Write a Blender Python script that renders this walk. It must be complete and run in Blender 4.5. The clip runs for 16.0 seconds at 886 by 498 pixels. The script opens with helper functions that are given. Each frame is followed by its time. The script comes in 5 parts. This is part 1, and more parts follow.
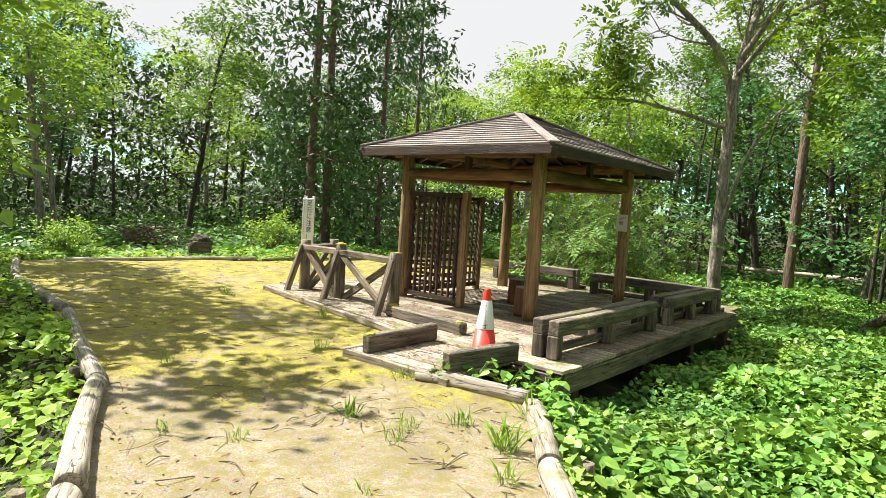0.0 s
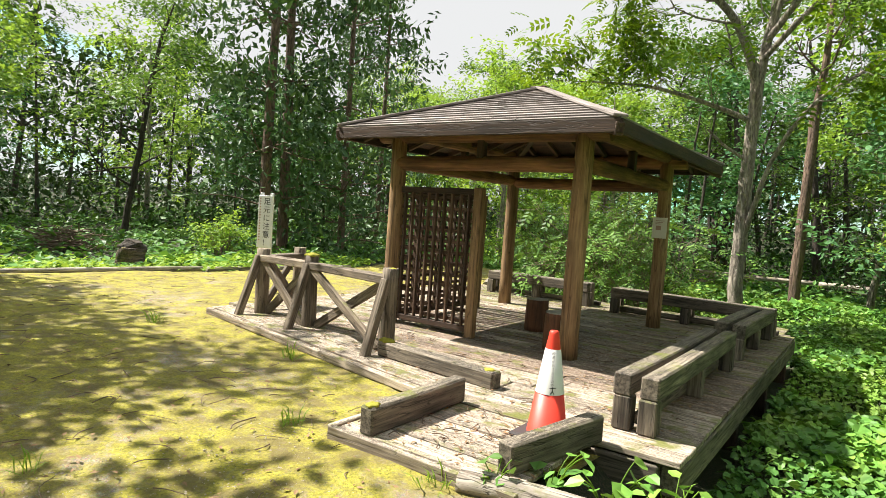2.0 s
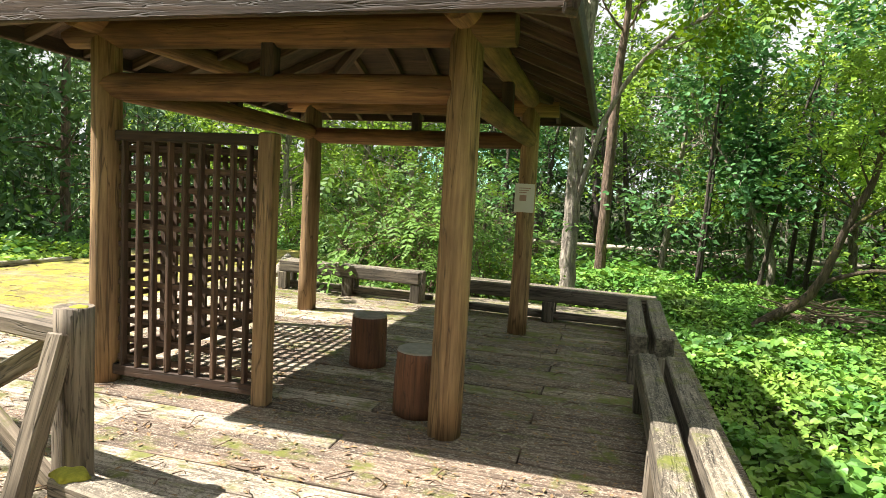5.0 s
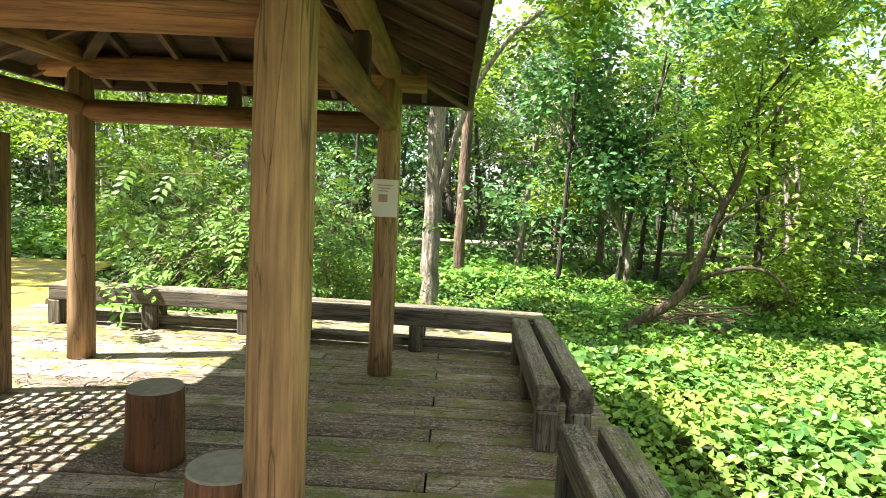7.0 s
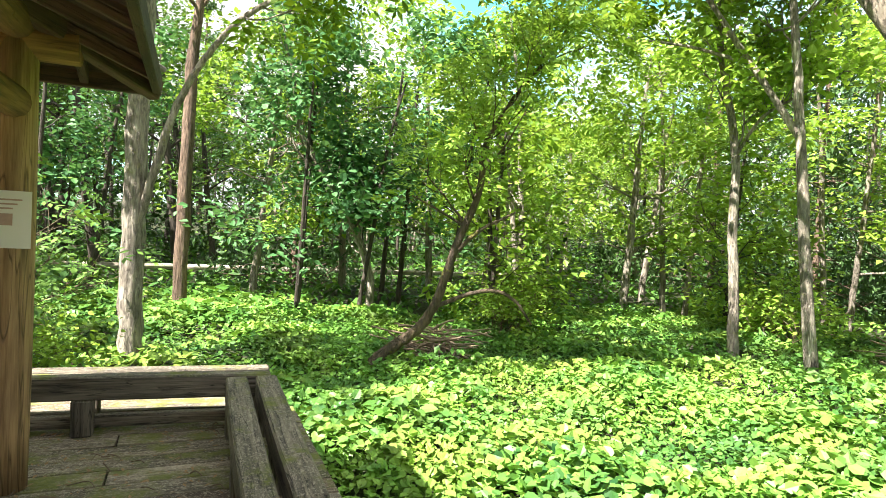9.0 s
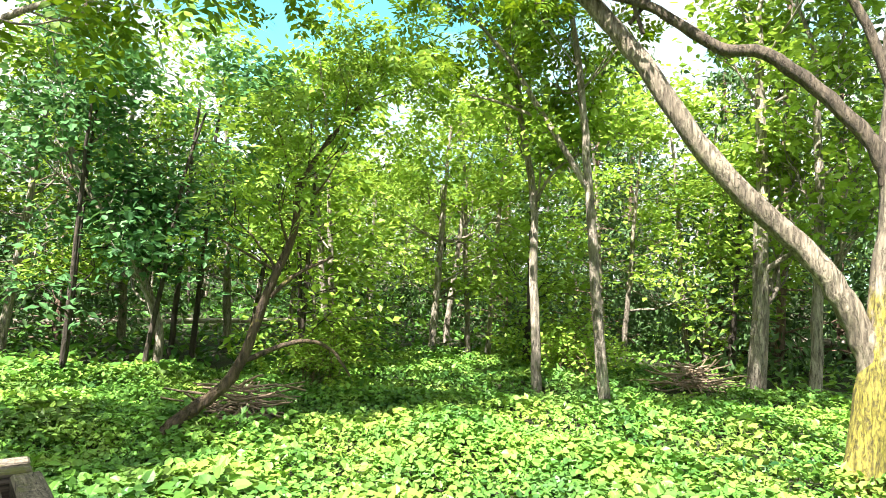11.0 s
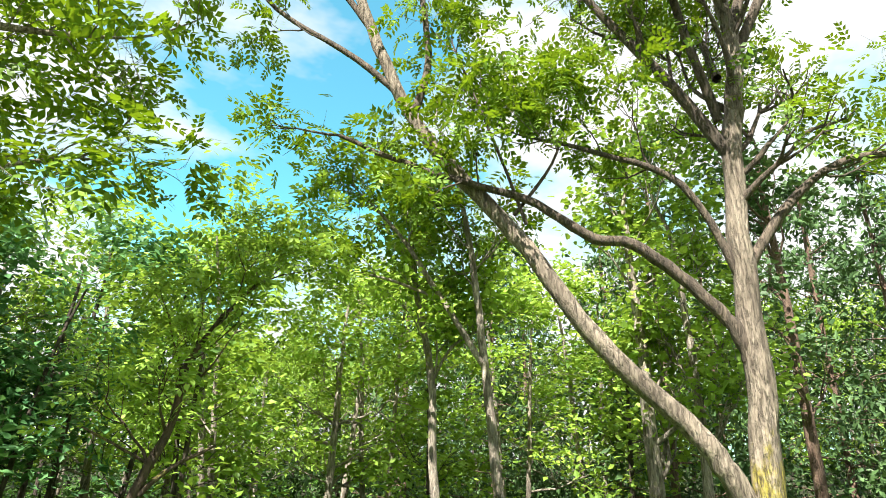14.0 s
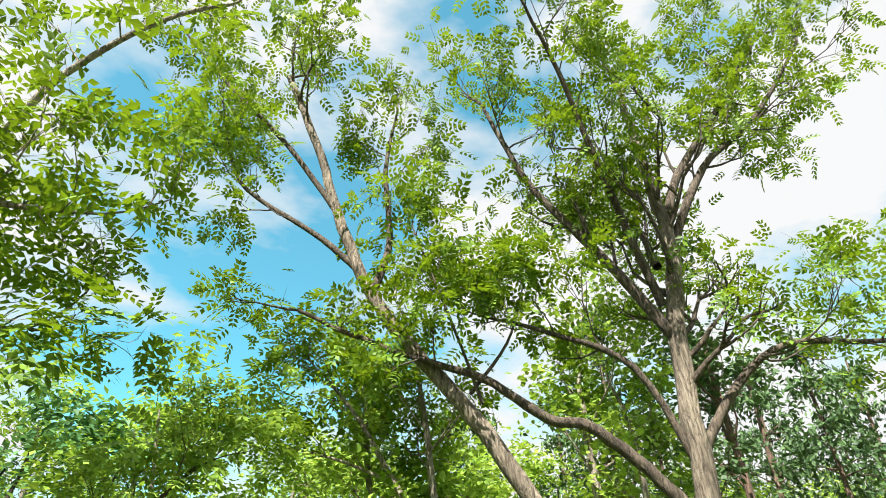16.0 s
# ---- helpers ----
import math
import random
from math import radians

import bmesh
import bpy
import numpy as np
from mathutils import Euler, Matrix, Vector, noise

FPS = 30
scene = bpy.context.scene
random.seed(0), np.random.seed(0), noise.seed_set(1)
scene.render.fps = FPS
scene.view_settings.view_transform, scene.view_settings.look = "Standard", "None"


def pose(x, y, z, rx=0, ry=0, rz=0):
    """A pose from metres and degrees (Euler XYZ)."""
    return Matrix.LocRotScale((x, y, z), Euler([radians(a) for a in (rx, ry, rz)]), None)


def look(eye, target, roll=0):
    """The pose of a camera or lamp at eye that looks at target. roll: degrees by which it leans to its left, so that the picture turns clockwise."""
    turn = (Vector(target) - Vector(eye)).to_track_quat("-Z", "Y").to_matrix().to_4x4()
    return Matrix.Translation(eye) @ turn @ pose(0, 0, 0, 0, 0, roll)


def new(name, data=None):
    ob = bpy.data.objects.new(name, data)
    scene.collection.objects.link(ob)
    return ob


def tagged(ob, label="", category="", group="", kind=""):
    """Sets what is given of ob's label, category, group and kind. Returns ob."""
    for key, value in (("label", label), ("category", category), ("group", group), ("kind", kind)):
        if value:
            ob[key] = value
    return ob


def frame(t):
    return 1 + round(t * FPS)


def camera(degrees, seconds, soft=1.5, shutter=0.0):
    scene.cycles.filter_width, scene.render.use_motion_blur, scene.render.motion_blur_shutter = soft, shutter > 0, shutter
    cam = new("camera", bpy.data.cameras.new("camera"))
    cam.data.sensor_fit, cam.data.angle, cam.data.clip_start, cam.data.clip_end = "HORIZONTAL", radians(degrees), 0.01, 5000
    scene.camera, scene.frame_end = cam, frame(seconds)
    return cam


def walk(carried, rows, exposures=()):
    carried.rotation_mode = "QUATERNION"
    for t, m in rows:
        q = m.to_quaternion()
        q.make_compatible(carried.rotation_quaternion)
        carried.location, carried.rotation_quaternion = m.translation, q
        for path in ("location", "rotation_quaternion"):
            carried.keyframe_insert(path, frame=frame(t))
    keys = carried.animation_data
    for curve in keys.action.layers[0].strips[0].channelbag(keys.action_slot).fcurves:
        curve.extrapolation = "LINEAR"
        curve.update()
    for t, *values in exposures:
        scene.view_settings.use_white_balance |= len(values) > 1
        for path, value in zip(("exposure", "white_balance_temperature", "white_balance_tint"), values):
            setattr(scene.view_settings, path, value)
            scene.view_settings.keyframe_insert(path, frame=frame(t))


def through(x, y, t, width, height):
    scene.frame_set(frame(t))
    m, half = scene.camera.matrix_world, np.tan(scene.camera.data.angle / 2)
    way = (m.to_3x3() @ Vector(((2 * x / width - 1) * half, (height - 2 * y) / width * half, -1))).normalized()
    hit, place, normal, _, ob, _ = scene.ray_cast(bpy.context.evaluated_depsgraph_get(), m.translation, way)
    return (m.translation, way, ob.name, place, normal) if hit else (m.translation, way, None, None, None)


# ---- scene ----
cam = camera(72.0, 16.0, soft=0.55)
PATH = [
    (0, (2.806, 0.339, 1.58), (1.534, 1.875, 1.446), 3.7),
    (0.5, (2.325, 0.628, 1.561), (1.076, 2.184, 1.43), 4.1),
    (1, (1.858, 0.967, 1.555), (0.627, 2.538, 1.426), 4.0),
    (1.5, (1.397, 1.292, 1.551), (0.194, 2.885, 1.426), 4.2),
    (2, (0.953, 1.68, 1.515), (-0.205, 3.306, 1.398), 4.0),
    (2.5, (0.552, 2.093, 1.498), (-0.527, 3.773, 1.378), 3.8),
    (3, (0.223, 2.534, 1.469), (-0.766, 4.268, 1.345), 3.5),
    (3.5, (-0.06, 2.989, 1.456), (-0.944, 4.778, 1.322), 3.2),
    (4, (-0.313, 3.424, 1.441), (-1.08, 5.265, 1.3), 2.9),
    (4.2, (-0.408, 3.563, 1.468), (-1.125, 5.423, 1.317), 2.9),
    (6.3, (-0.972, 5.245, 1.55), (-1.196, 7.223, 1.357), 3.4),
    (6.5, (-0.967, 5.385, 1.561), (-1.153, 7.368, 1.372), 3.2),
    (7, (-1.029, 5.677, 1.572), (-1.059, 7.669, 1.394), 2.9),
    (7.5, (-1.002, 6.027, 1.541), (-0.834, 8.014, 1.389), 3.0),
    (8, (-0.904, 6.352, 1.557), (-0.51, 8.309, 1.433), 2.8),
    (8.5, (-0.835, 6.538, 1.599), (-0.217, 8.438, 1.496), 3.2),
    (9, (-0.734, 6.736, 1.604), (0.04, 8.579, 1.532), 3.2),
    (9.5, (-0.752, 6.93, 1.606), (0.167, 8.707, 1.567), 3.4),
    (10, (-0.76, 7.06, 1.612), (0.294, 8.761, 1.608), 3.4),
    (12.5, (-0.713, 7.217, 1.669), (0.819, 8.471, 1.956), 1.26),
    (13, (-0.73, 7.197, 1.673), (0.782, 8.446, 2.066), 0.86),
    (13.5, (-0.745, 7.185, 1.678), (0.74, 8.419, 2.199), 0.8),
    (14, (-0.782, 7.16, 1.682), (0.672, 8.361, 2.347), 0.84),
    (14.5, (-0.821, 7.134, 1.686), (0.597, 8.295, 2.486), 0.84),
    (15, (-0.854, 7.106, 1.69), (0.535, 8.206, 2.619), 0.74),
    (15.5, (-0.872, 7.091, 1.695), (0.489, 8.113, 2.746), 0.44),
    (16, (-0.886, 7.062, 1.699), (0.443, 8.004, 2.86), 0.13),
]
walk(cam, [(t, look(eye, target, roll)) for t, eye, target, roll in PATH],
     exposures=[(0.0, 1.32), (4.0, 1.22), (6.5, 2.2), (10.0, 2.2), (12.5, 2.02), (16.0, 1.42)])

# ---- light ----
SUN_TO = Vector((-0.69, -0.20, 1.0)).normalized()
sun_data = bpy.data.lights.new("sun", "SUN")
sun_data.energy, sun_data.angle, sun_data.color = 5.0, radians(0.53), (1.0, 0.95, 0.86)
sun = new("sun", sun_data)
sun.matrix_world = look(SUN_TO * 60, (0, 0, 0))

world = bpy.data.worlds.new("sky")
scene.world = world
world.use_nodes = True


def sky_nodes():
    nt = world.node_tree
    nt.nodes.clear()
    n, l = nt.nodes.new, nt.links.new
    out = n("ShaderNodeOutputWorld")
    bg = n("ShaderNodeBackground")
    bg.inputs["Strength"].default_value = 0.061
    sky = n("ShaderNodeTexSky")
    sky.sky_type, sky.sun_disc = "NISHITA", False
    sky.sun_elevation = math.asin(SUN_TO.z)
    sky.sun_rotation = math.atan2(SUN_TO.x, SUN_TO.y)
    co = n("ShaderNodeTexCoord")
    mp = n("ShaderNodeMapping")
    mp.inputs["Scale"].default_value = (1.0, 1.0, 2.2)
    mp.inputs["Location"].default_value = (0.35, 0.2, 0.1)
    l(co.outputs["Generated"], mp.inputs["Vector"])
    nz = n("ShaderNodeTexNoise")
    nz.inputs["Scale"].default_value, nz.inputs["Detail"].default_value, nz.inputs["Roughness"].default_value = 1.7, 6, 0.55
    l(mp.outputs[0], nz.inputs["Vector"])
    rp = n("ShaderNodeValToRGB")
    rp.color_ramp.elements[0].position, rp.color_ramp.elements[1].position = 0.355, 0.47
    l(nz.outputs["Fac"], rp.inputs[0])
    mx = n("ShaderNodeMix")
    mx.data_type = "RGBA"
    l(rp.outputs[0], mx.inputs["Factor"])
    tint = n("ShaderNodeMix")
    tint.data_type, tint.blend_type = "RGBA", "MULTIPLY"
    tint.inputs["Factor"].default_value = 1.0
    tint.inputs["B"].default_value = (1.0, 2.2, 1.8, 1)
    l(sky.outputs[0], tint.inputs["A"])
    l(tint.outputs["Result"], mx.inputs["A"])
    mx.inputs["B"].default_value = (5.8, 5.85, 5.9, 1)
    l(mx.outputs["Result"], bg.inputs["Color"])
    l(bg.outputs[0], out.inputs["Surface"])


sky_nodes()

# ---- materials ----


class Nodes:
    """A short way to wire a material."""

    def __init__(self, name):
        self.mat = bpy.data.materials.new(name)
        self.mat.use_nodes = True
        self.nt = self.mat.node_tree
        self.nt.nodes.clear()

    def n(self, kind, **sockets):
        node = self.nt.nodes.new("ShaderNode" + kind)
        for key, value in sockets.items():
            self.put(node.inputs[key.replace("_", " ")], value)
        return node

    def put(self, socket, value):
        if hasattr(value, "links"):
            self.nt.links.new(value, socket)
        else:
            socket.default_value = value

    def coords(self, scale=(1, 1, 1), which="Object", shift=None):
        mp = self.n("Mapping", Vector=self.n("TexCoord").outputs[which], Scale=scale)
        if shift is not None:
            self.put(mp.inputs["Location"], shift)
        return mp.outputs[0]

    def noise(self, vector, scale, detail=4, rough=0.6, dist=0.0):
        return self.n("TexNoise", Vector=vector, Scale=scale, Detail=detail, Roughness=rough, Distortion=dist).outputs["Fac"]

    def ramp(self, fac, *stops):
        r = self.n("ValToRGB", Fac=fac)
        e = r.color_ramp.elements
        while len(e) < len(stops):
            e.new(0.5)
        for i, (p, c) in enumerate(stops):
            e[i].position = p
            e[i].color = (*c, 1) if isinstance(c, tuple) else (c, c, c, 1)
        return r.outputs["Color"]

    def mix(self, fac, a, b, how="MIX"):
        m = self.nt.nodes.new("ShaderNodeMix")
        m.data_type, m.blend_type = "RGBA", how
        for key, v in (("Factor", fac), ("A", a), ("B", b)):
            self.put(m.inputs[key], (*v, 1) if isinstance(v, tuple) and len(v) == 3 else v)
        return m.outputs["Result"]

    def math(self, op, a, b=0.0):
        m = self.nt.nodes.new("ShaderNodeMath")
        m.operation = op
        self.put(m.inputs[0], a), self.put(m.inputs[1], b)
        return m.outputs[0]

    def random(self):
        return self.n("ObjectInfo").outputs["Random"]

    def island(self):
        return self.n("NewGeometry").outputs["Random Per Island"]

    def up(self):
        s = self.nt.nodes.new("ShaderNodeSeparateXYZ")
        self.put(s.inputs[0], self.n("NewGeometry").outputs["Normal"])
        return s.outputs["Z"]

    def finish(self, colour, rough=0.8, height=None, bump=0.3, reach=0.02, through=None, through_colour=None, metal=0.0, spec=0.5):
        p = self.n("BsdfPrincipled", Base_Color=colour, Roughness=rough, Metallic=metal)
        p.inputs["Specular IOR Level"].default_value = spec
        if height is not None:
            p.inputs["Normal"].default_value = (0, 0, 0)
            self.put(p.inputs["Normal"], self.n("Bump", Height=height, Strength=bump, Distance=reach).outputs[0])
        end = p.outputs[0]
        if through:
            tr = self.n("BsdfTranslucent", Color=through_colour)
            mixer = self.n("MixShader", Fac=through)
            self.nt.links.new(end, mixer.inputs[1])
            self.nt.links.new(tr.outputs[0], mixer.inputs[2])
            end = mixer.outputs[0]
        self.nt.links.new(end, self.n("OutputMaterial").inputs["Surface"])
        return self.mat


def wood(name, light, dark, moss=0.0, rough=0.8, crack=0.5, flecks=0.0, patchy=0.75, split_at=16):
    """Weathered timber, its grain along the piece's own x."""
    k = Nodes(name)
    shift = k.n("CombineXYZ", X=k.math("MULTIPLY", k.random(), 37.0), Y=k.math("MULTIPLY", k.random(), 11.0)).outputs[0]
    fine = k.noise(k.coords((2.0, 38, 38), shift=shift), 1.0, 5, 0.65)
    broad = k.noise(k.coords((1.2, 4, 4), shift=shift), 1.0, 3, 0.6, 0.6)
    col = k.ramp(fine, (0.28, dark), (0.62, light))
    col = k.mix(k.ramp(broad, (0.35, 0.0), (0.7, patchy)), col, tuple(v * 0.45 for v in dark))
    tone = k.n("HueSaturation", Color=col, Value=k.math("ADD", k.math("MULTIPLY", k.random(), 0.5), 0.75)).outputs[0]
    split = k.noise(k.coords((0.9 if split_at > 10 else 0.5, split_at, split_at), shift=shift), 1.6, 2, 0.5, 0.8)
    line = k.ramp(k.math("ABSOLUTE", k.math("SUBTRACT", split, 0.5)), (0.0, 1.0), (0.022, 0.0))
    col = k.mix(k.math("MULTIPLY", line, crack), tone, (0.012, 0.009, 0.006))
    if flecks:
        bits = k.noise(k.coords((1, 1.6, 1), shift=shift), 34, 4, 0.7, 1.5)
        top = k.ramp(k.up(), (0.6, 0.0), (0.85, flecks))
        col = k.mix(k.math("MULTIPLY", k.ramp(bits, (0.53, 0.0), (0.58, 1.0)), top), col, (0.58, 0.50, 0.39))
        col = k.mix(k.math("MULTIPLY", k.ramp(bits, (0.40, 1.0), (0.45, 0.0)), top), col, (0.045, 0.03, 0.02))
    if moss:
        patch = k.ramp(k.noise(k.coords((1, 1, 1), shift=shift), 3.2, 5, 0.7), (0.62 - 0.3 * moss, 0.0), (0.72 - 0.25 * moss, 1.0))
        upward = k.ramp(k.up(), (0.3, 0.0), (0.8, 1.0))
        green = k.mix(k.noise(k.coords(), 40, 2), (0.06, 0.075, 0.012), (0.20, 0.21, 0.02))
        col = k.mix(k.math("MULTIPLY", patch, k.math("MULTIPLY", upward, 0.85)), col, green)
    height = k.math("SUBTRACT", fine, k.math("MULTIPLY", line, 1.5))
    return k.finish(col, rough, height, 0.5, 0.006)


def leaf(name, low, high, glow, through=0.45, rough=0.5, patch=0.0, deep=0.0):
    """Leaves that differ one by one and let light through."""
    k = Nodes(name)
    col = k.mix(k.island(), low, high)
    big = k.noise(k.coords(), 0.35, 3, 0.6)
    col = k.mix(k.ramp(big, (0.35, 0.0), (0.68, 0.55)), col, tuple(v * 1.35 for v in high))
    if patch:
        # Yellowish patches, brightened to stand for sunlit spots.
        yellow = k.ramp(k.noise(k.coords(), 0.9, 4, 0.7), (0.46, 0.0), (0.6, patch))
        col = k.mix(yellow, col, (0.42, 0.50, 0.09))
    if deep:
        # Dark bluish patches that stand for dappled shade over the plants.
        other = k.ramp(k.noise(k.coords((1, 1, 0), shift=(13.0, 5.0, 0)), 0.55, 5, 0.72), (0.47, 0.0), (0.56, deep))
        col = k.mix(other, col, k.mix(k.island(), (0.008, 0.045, 0.02), (0.05, 0.17, 0.05)))
    g = k.mix(k.island(), tuple(v * 0.7 for v in glow), glow)
    return k.finish(col, rough, None, through=through, through_colour=g, spec=0.25)


def bark(name, light, dark, lichen=None, amount=0.0, stretch=(9, 9, 1.5), mossy_foot=0.0):
    k = Nodes(name)
    fine = k.noise(k.coords(stretch), 2.4, 6, 0.7, 0.4)
    plates = k.n("TexVoronoi", Vector=k.coords((14, 14, 2.6)), Scale=1.4).outputs["Distance"]
    col = k.ramp(fine, (0.3, dark), (0.66, light))
    col = k.mix(k.ramp(k.noise(k.coords((1, 1, .5)), 2.0, 4), (0.4, 0.0), (0.65, 0.6)), col, dark)
    if lichen:
        col = k.mix(k.ramp(k.noise(k.coords(), 3.0, 5, 0.75), (0.66 - amount * 0.4, 0.0), (0.74 - amount * 0.35, 0.9)), col, lichen)
    if mossy_foot:
        s = k.nt.nodes.new("ShaderNodeSeparateXYZ")
        k.put(s.inputs[0], k.coords())
        edge = k.math("ADD", k.math("MULTIPLY", s.outputs["Z"], -0.42 / mossy_foot), k.noise(k.coords((1.6, 1.6, 0.8)), 2.2, 6, 0.75))
        green = k.ramp(k.noise(k.coords((1, 1, 0.5)), 26, 5, 0.7), (0.32, (0.05, 0.04, 0.014)), (0.5, (0.27, 0.225, 0.03)), (0.7, (0.46, 0.40, 0.05)))
        col = k.mix(k.ramp(edge, (0.07, 0.0), (0.2, 0.85)), col, green)
    furrow = k.ramp(k.noise(k.coords((15, 15, 3.6)), 1.5, 5, 0.7, 0.9), (0.36, 0.6), (0.5, 0.0))
    col = k.mix(furrow, col, tuple(v * 0.5 for v in dark))
    return k.finish(col, 0.9, k.math("SUBTRACT", k.math("ADD", fine, plates), furrow), 0.9, 0.025)


def plain(name, colour, rough=0.6, grain=12.0, depth=0.15, vary=0.25, metal=0.0):
    k = Nodes(name)
    f = k.noise(k.coords(), grain, 5, 0.65)
    col = k.mix(f, tuple(v * (1 - vary) for v in colour), tuple(min(v * (1 + vary), 0.95) for v in colour))
    return k.finish(col, rough, f, depth, 0.004, metal=metal)


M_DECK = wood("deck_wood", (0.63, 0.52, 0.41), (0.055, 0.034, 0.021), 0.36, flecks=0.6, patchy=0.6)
M_DECK_BROWN_SHADED = wood("brown_shaded_deck_wood", (0.31, 0.215, 0.155), (0.034, 0.021, 0.014), 0.25, flecks=0.5, patchy=0.7)
M_DECK_MOSS = wood("mossy_deck_wood", (0.36, 0.29, 0.21), (0.05, 0.035, 0.02), 0.5, flecks=0.5)
M_BENCH = wood("bench_wood", (0.29, 0.24, 0.18), (0.022, 0.016, 0.011), 0.3, crack=0.9, flecks=0.35)
M_FENCE = wood("fence_wood", (0.36, 0.285, 0.21), (0.065, 0.045, 0.03), 0.15, crack=0.7)
M_POST = wood("post_wood", (0.43, 0.27, 0.13), (0.15, 0.08, 0.036), 0.0, crack=0.6, patchy=0.5, split_at=8)
M_BEAM = wood("beam_wood", (0.36, 0.175, 0.068), (0.10, 0.042, 0.018), 0.0, crack=0.22)
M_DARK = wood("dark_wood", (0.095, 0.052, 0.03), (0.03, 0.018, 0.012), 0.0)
M_LATH = wood("lath_wood", (0.17, 0.098, 0.058), (0.05, 0.03, 0.02), 0.0)
M_SHINGLE = wood("shingle_wood", (0.36, 0.31, 0.285), (0.14, 0.115, 0.10), 0.0, crack=0.25)
M_LOG = wood("log_wood", (0.72, 0.65, 0.54), (0.16, 0.11, 0.075), 0.25, crack=0.9)
M_STOOL = wood("stool_wood", (0.26, 0.11, 0.05), (0.11, 0.045, 0.022), 0.0)
M_ENDGRAIN = plain("end_grain", (0.30, 0.27, 0.23), 0.9, 18, 0.4, 0.5)
M_CONE = plain("cone_red", (0.80, 0.055, 0.03), 0.45, 30, 0.05, 0.1)
M_BAND = plain("cone_white", (0.78, 0.76, 0.74), 0.4, 20, 0.05, 0.06)
M_BLACK = plain("black_print", (0.025, 0.025, 0.028), 0.5, 20, 0.0, 0.2)
M_SIGN = plain("white_board", (0.78, 0.79, 0.80), 0.45, 8, 0.03, 0.05)
M_PAPER = plain("paper", (0.78, 0.74, 0.66), 0.8, 10, 0.05, 0.05)
M_SPOT = plain("faded_print", (0.46, 0.30, 0.24), 0.8, 14, 0.0, 0.3)
M_RUBBER = plain("rubber_base", (0.05, 0.04, 0.04), 0.8, 30, 0.2, 0.3)

M_LEAF_WALNUT = leaf("leaf_walnut", (0.010, 0.045, 0.005), (0.17, 0.29, 0.026), (0.36, 0.52, 0.018), 0.25)
M_LEAF_BROAD = leaf("leaf_broad", (0.022, 0.09, 0.012), (0.30, 0.45, 0.07), (0.38, 0.54, 0.055), 0.34)
M_LEAF_DEEP = leaf("leaf_deep", (0.014, 0.056, 0.012), (0.155, 0.28, 0.052), (0.21, 0.34, 0.042), 0.24)
# Leaves of the deep wood, its shade put into their dark colour.
M_LEAF_SHADED = leaf("leaf_shaded", (0.006, 0.022, 0.006), (0.04, 0.085, 0.016), (0.07, 0.13, 0.018), 0.1)
M_LEAF_LIGHT = leaf("leaf_light", (0.045, 0.145, 0.016), (0.35, 0.51, 0.08), (0.44, 0.61, 0.065), 0.38)
M_LEAF_BLUE = leaf("leaf_bluish", (0.02, 0.085, 0.032), (0.11, 0.25, 0.085), (0.17, 0.34, 0.09), 0.25)
M_LEAF_CEDAR = leaf("leaf_cedar", (0.018, 0.052, 0.022), (0.10, 0.18, 0.062), (0.11, 0.18, 0.04), 0.14)
M_LEAF_GROUND = leaf("leaf_ground", (0.014, 0.070, 0.02), (0.21, 0.42, 0.065), (0.28, 0.47, 0.05), 0.16, 0.42, 0.42, 0.55)
M_LEAF_FERN = leaf("leaf_fern", (0.02, 0.085, 0.016), (0.10, 0.23, 0.035), (0.20, 0.36, 0.04), 0.2)
M_GRASS = leaf("grass_blade", (0.06, 0.14, 0.012), (0.18, 0.30, 0.03), (0.35, 0.50, 0.05), 0.35)
M_BARK_BIG = bark("bark_grey_brown", (0.42, 0.35, 0.27), (0.075, 0.056, 0.04), mossy_foot=1.9)
M_BARK_LIMB = bark("bark_of_limbs", (0.42, 0.35, 0.27), (0.075, 0.056, 0.04))
# Darker than the limbs: the crown's shade is put into the bark.
M_BARK_SHADED_BRANCH = bark("bark_of_shaded_branches", (0.20, 0.155, 0.115), (0.045, 0.034, 0.026))
M_BARK_MOSS = bark("bark_mossy", (0.20, 0.14, 0.085), (0.045, 0.032, 0.022), (0.24, 0.22, 0.03), 0.22)
M_BARK_PALE = bark("bark_pale", (0.56, 0.49, 0.40), (0.09, 0.07, 0.055), (0.22, 0.22, 0.05), 0.15)
M_BARK_RED = bark("bark_cedar", (0.30, 0.20, 0.145), (0.08, 0.05, 0.036))
M_BARK_DARK = bark("bark_dark", (0.11, 0.085, 0.065), (0.03, 0.024, 0.018))
M_PEBBLE = leaf("pebble", (0.13, 0.105, 0.075), (0.46, 0.40, 0.31), (0.1, 0.1, 0.1), 0.0, 0.9)
M_STICK = plain("dead_stick", (0.26, 0.19, 0.13), 0.9, 30, 0.2, 0.5)
M_TWIG = plain("dry_twig", (0.16, 0.11, 0.075), 0.9, 30, 0.2, 0.5)
M_DRY = leaf("dry_leaf", (0.16, 0.09, 0.045), (0.34, 0.22, 0.12), (0.3, 0.18, 0.06), 0.15, 0.8)


def soil_material():
    k = Nodes("forest_soil")
    c = k.coords()
    col = k.ramp(k.noise(c, 2.2, 6, 0.7), (0.3, (0.022, 0.016, 0.010)), (0.5, (0.022, 0.034, 0.010)), (0.72, (0.04, 0.06, 0.014)))
    col = k.mix(k.ramp(k.noise(c, 60, 3), (0.45, 0.0), (0.7, 0.7)), col, (0.10, 0.075, 0.045))
    return k.finish(col, 0.95, k.noise(c, 25, 6, 0.7), 0.8, 0.05)


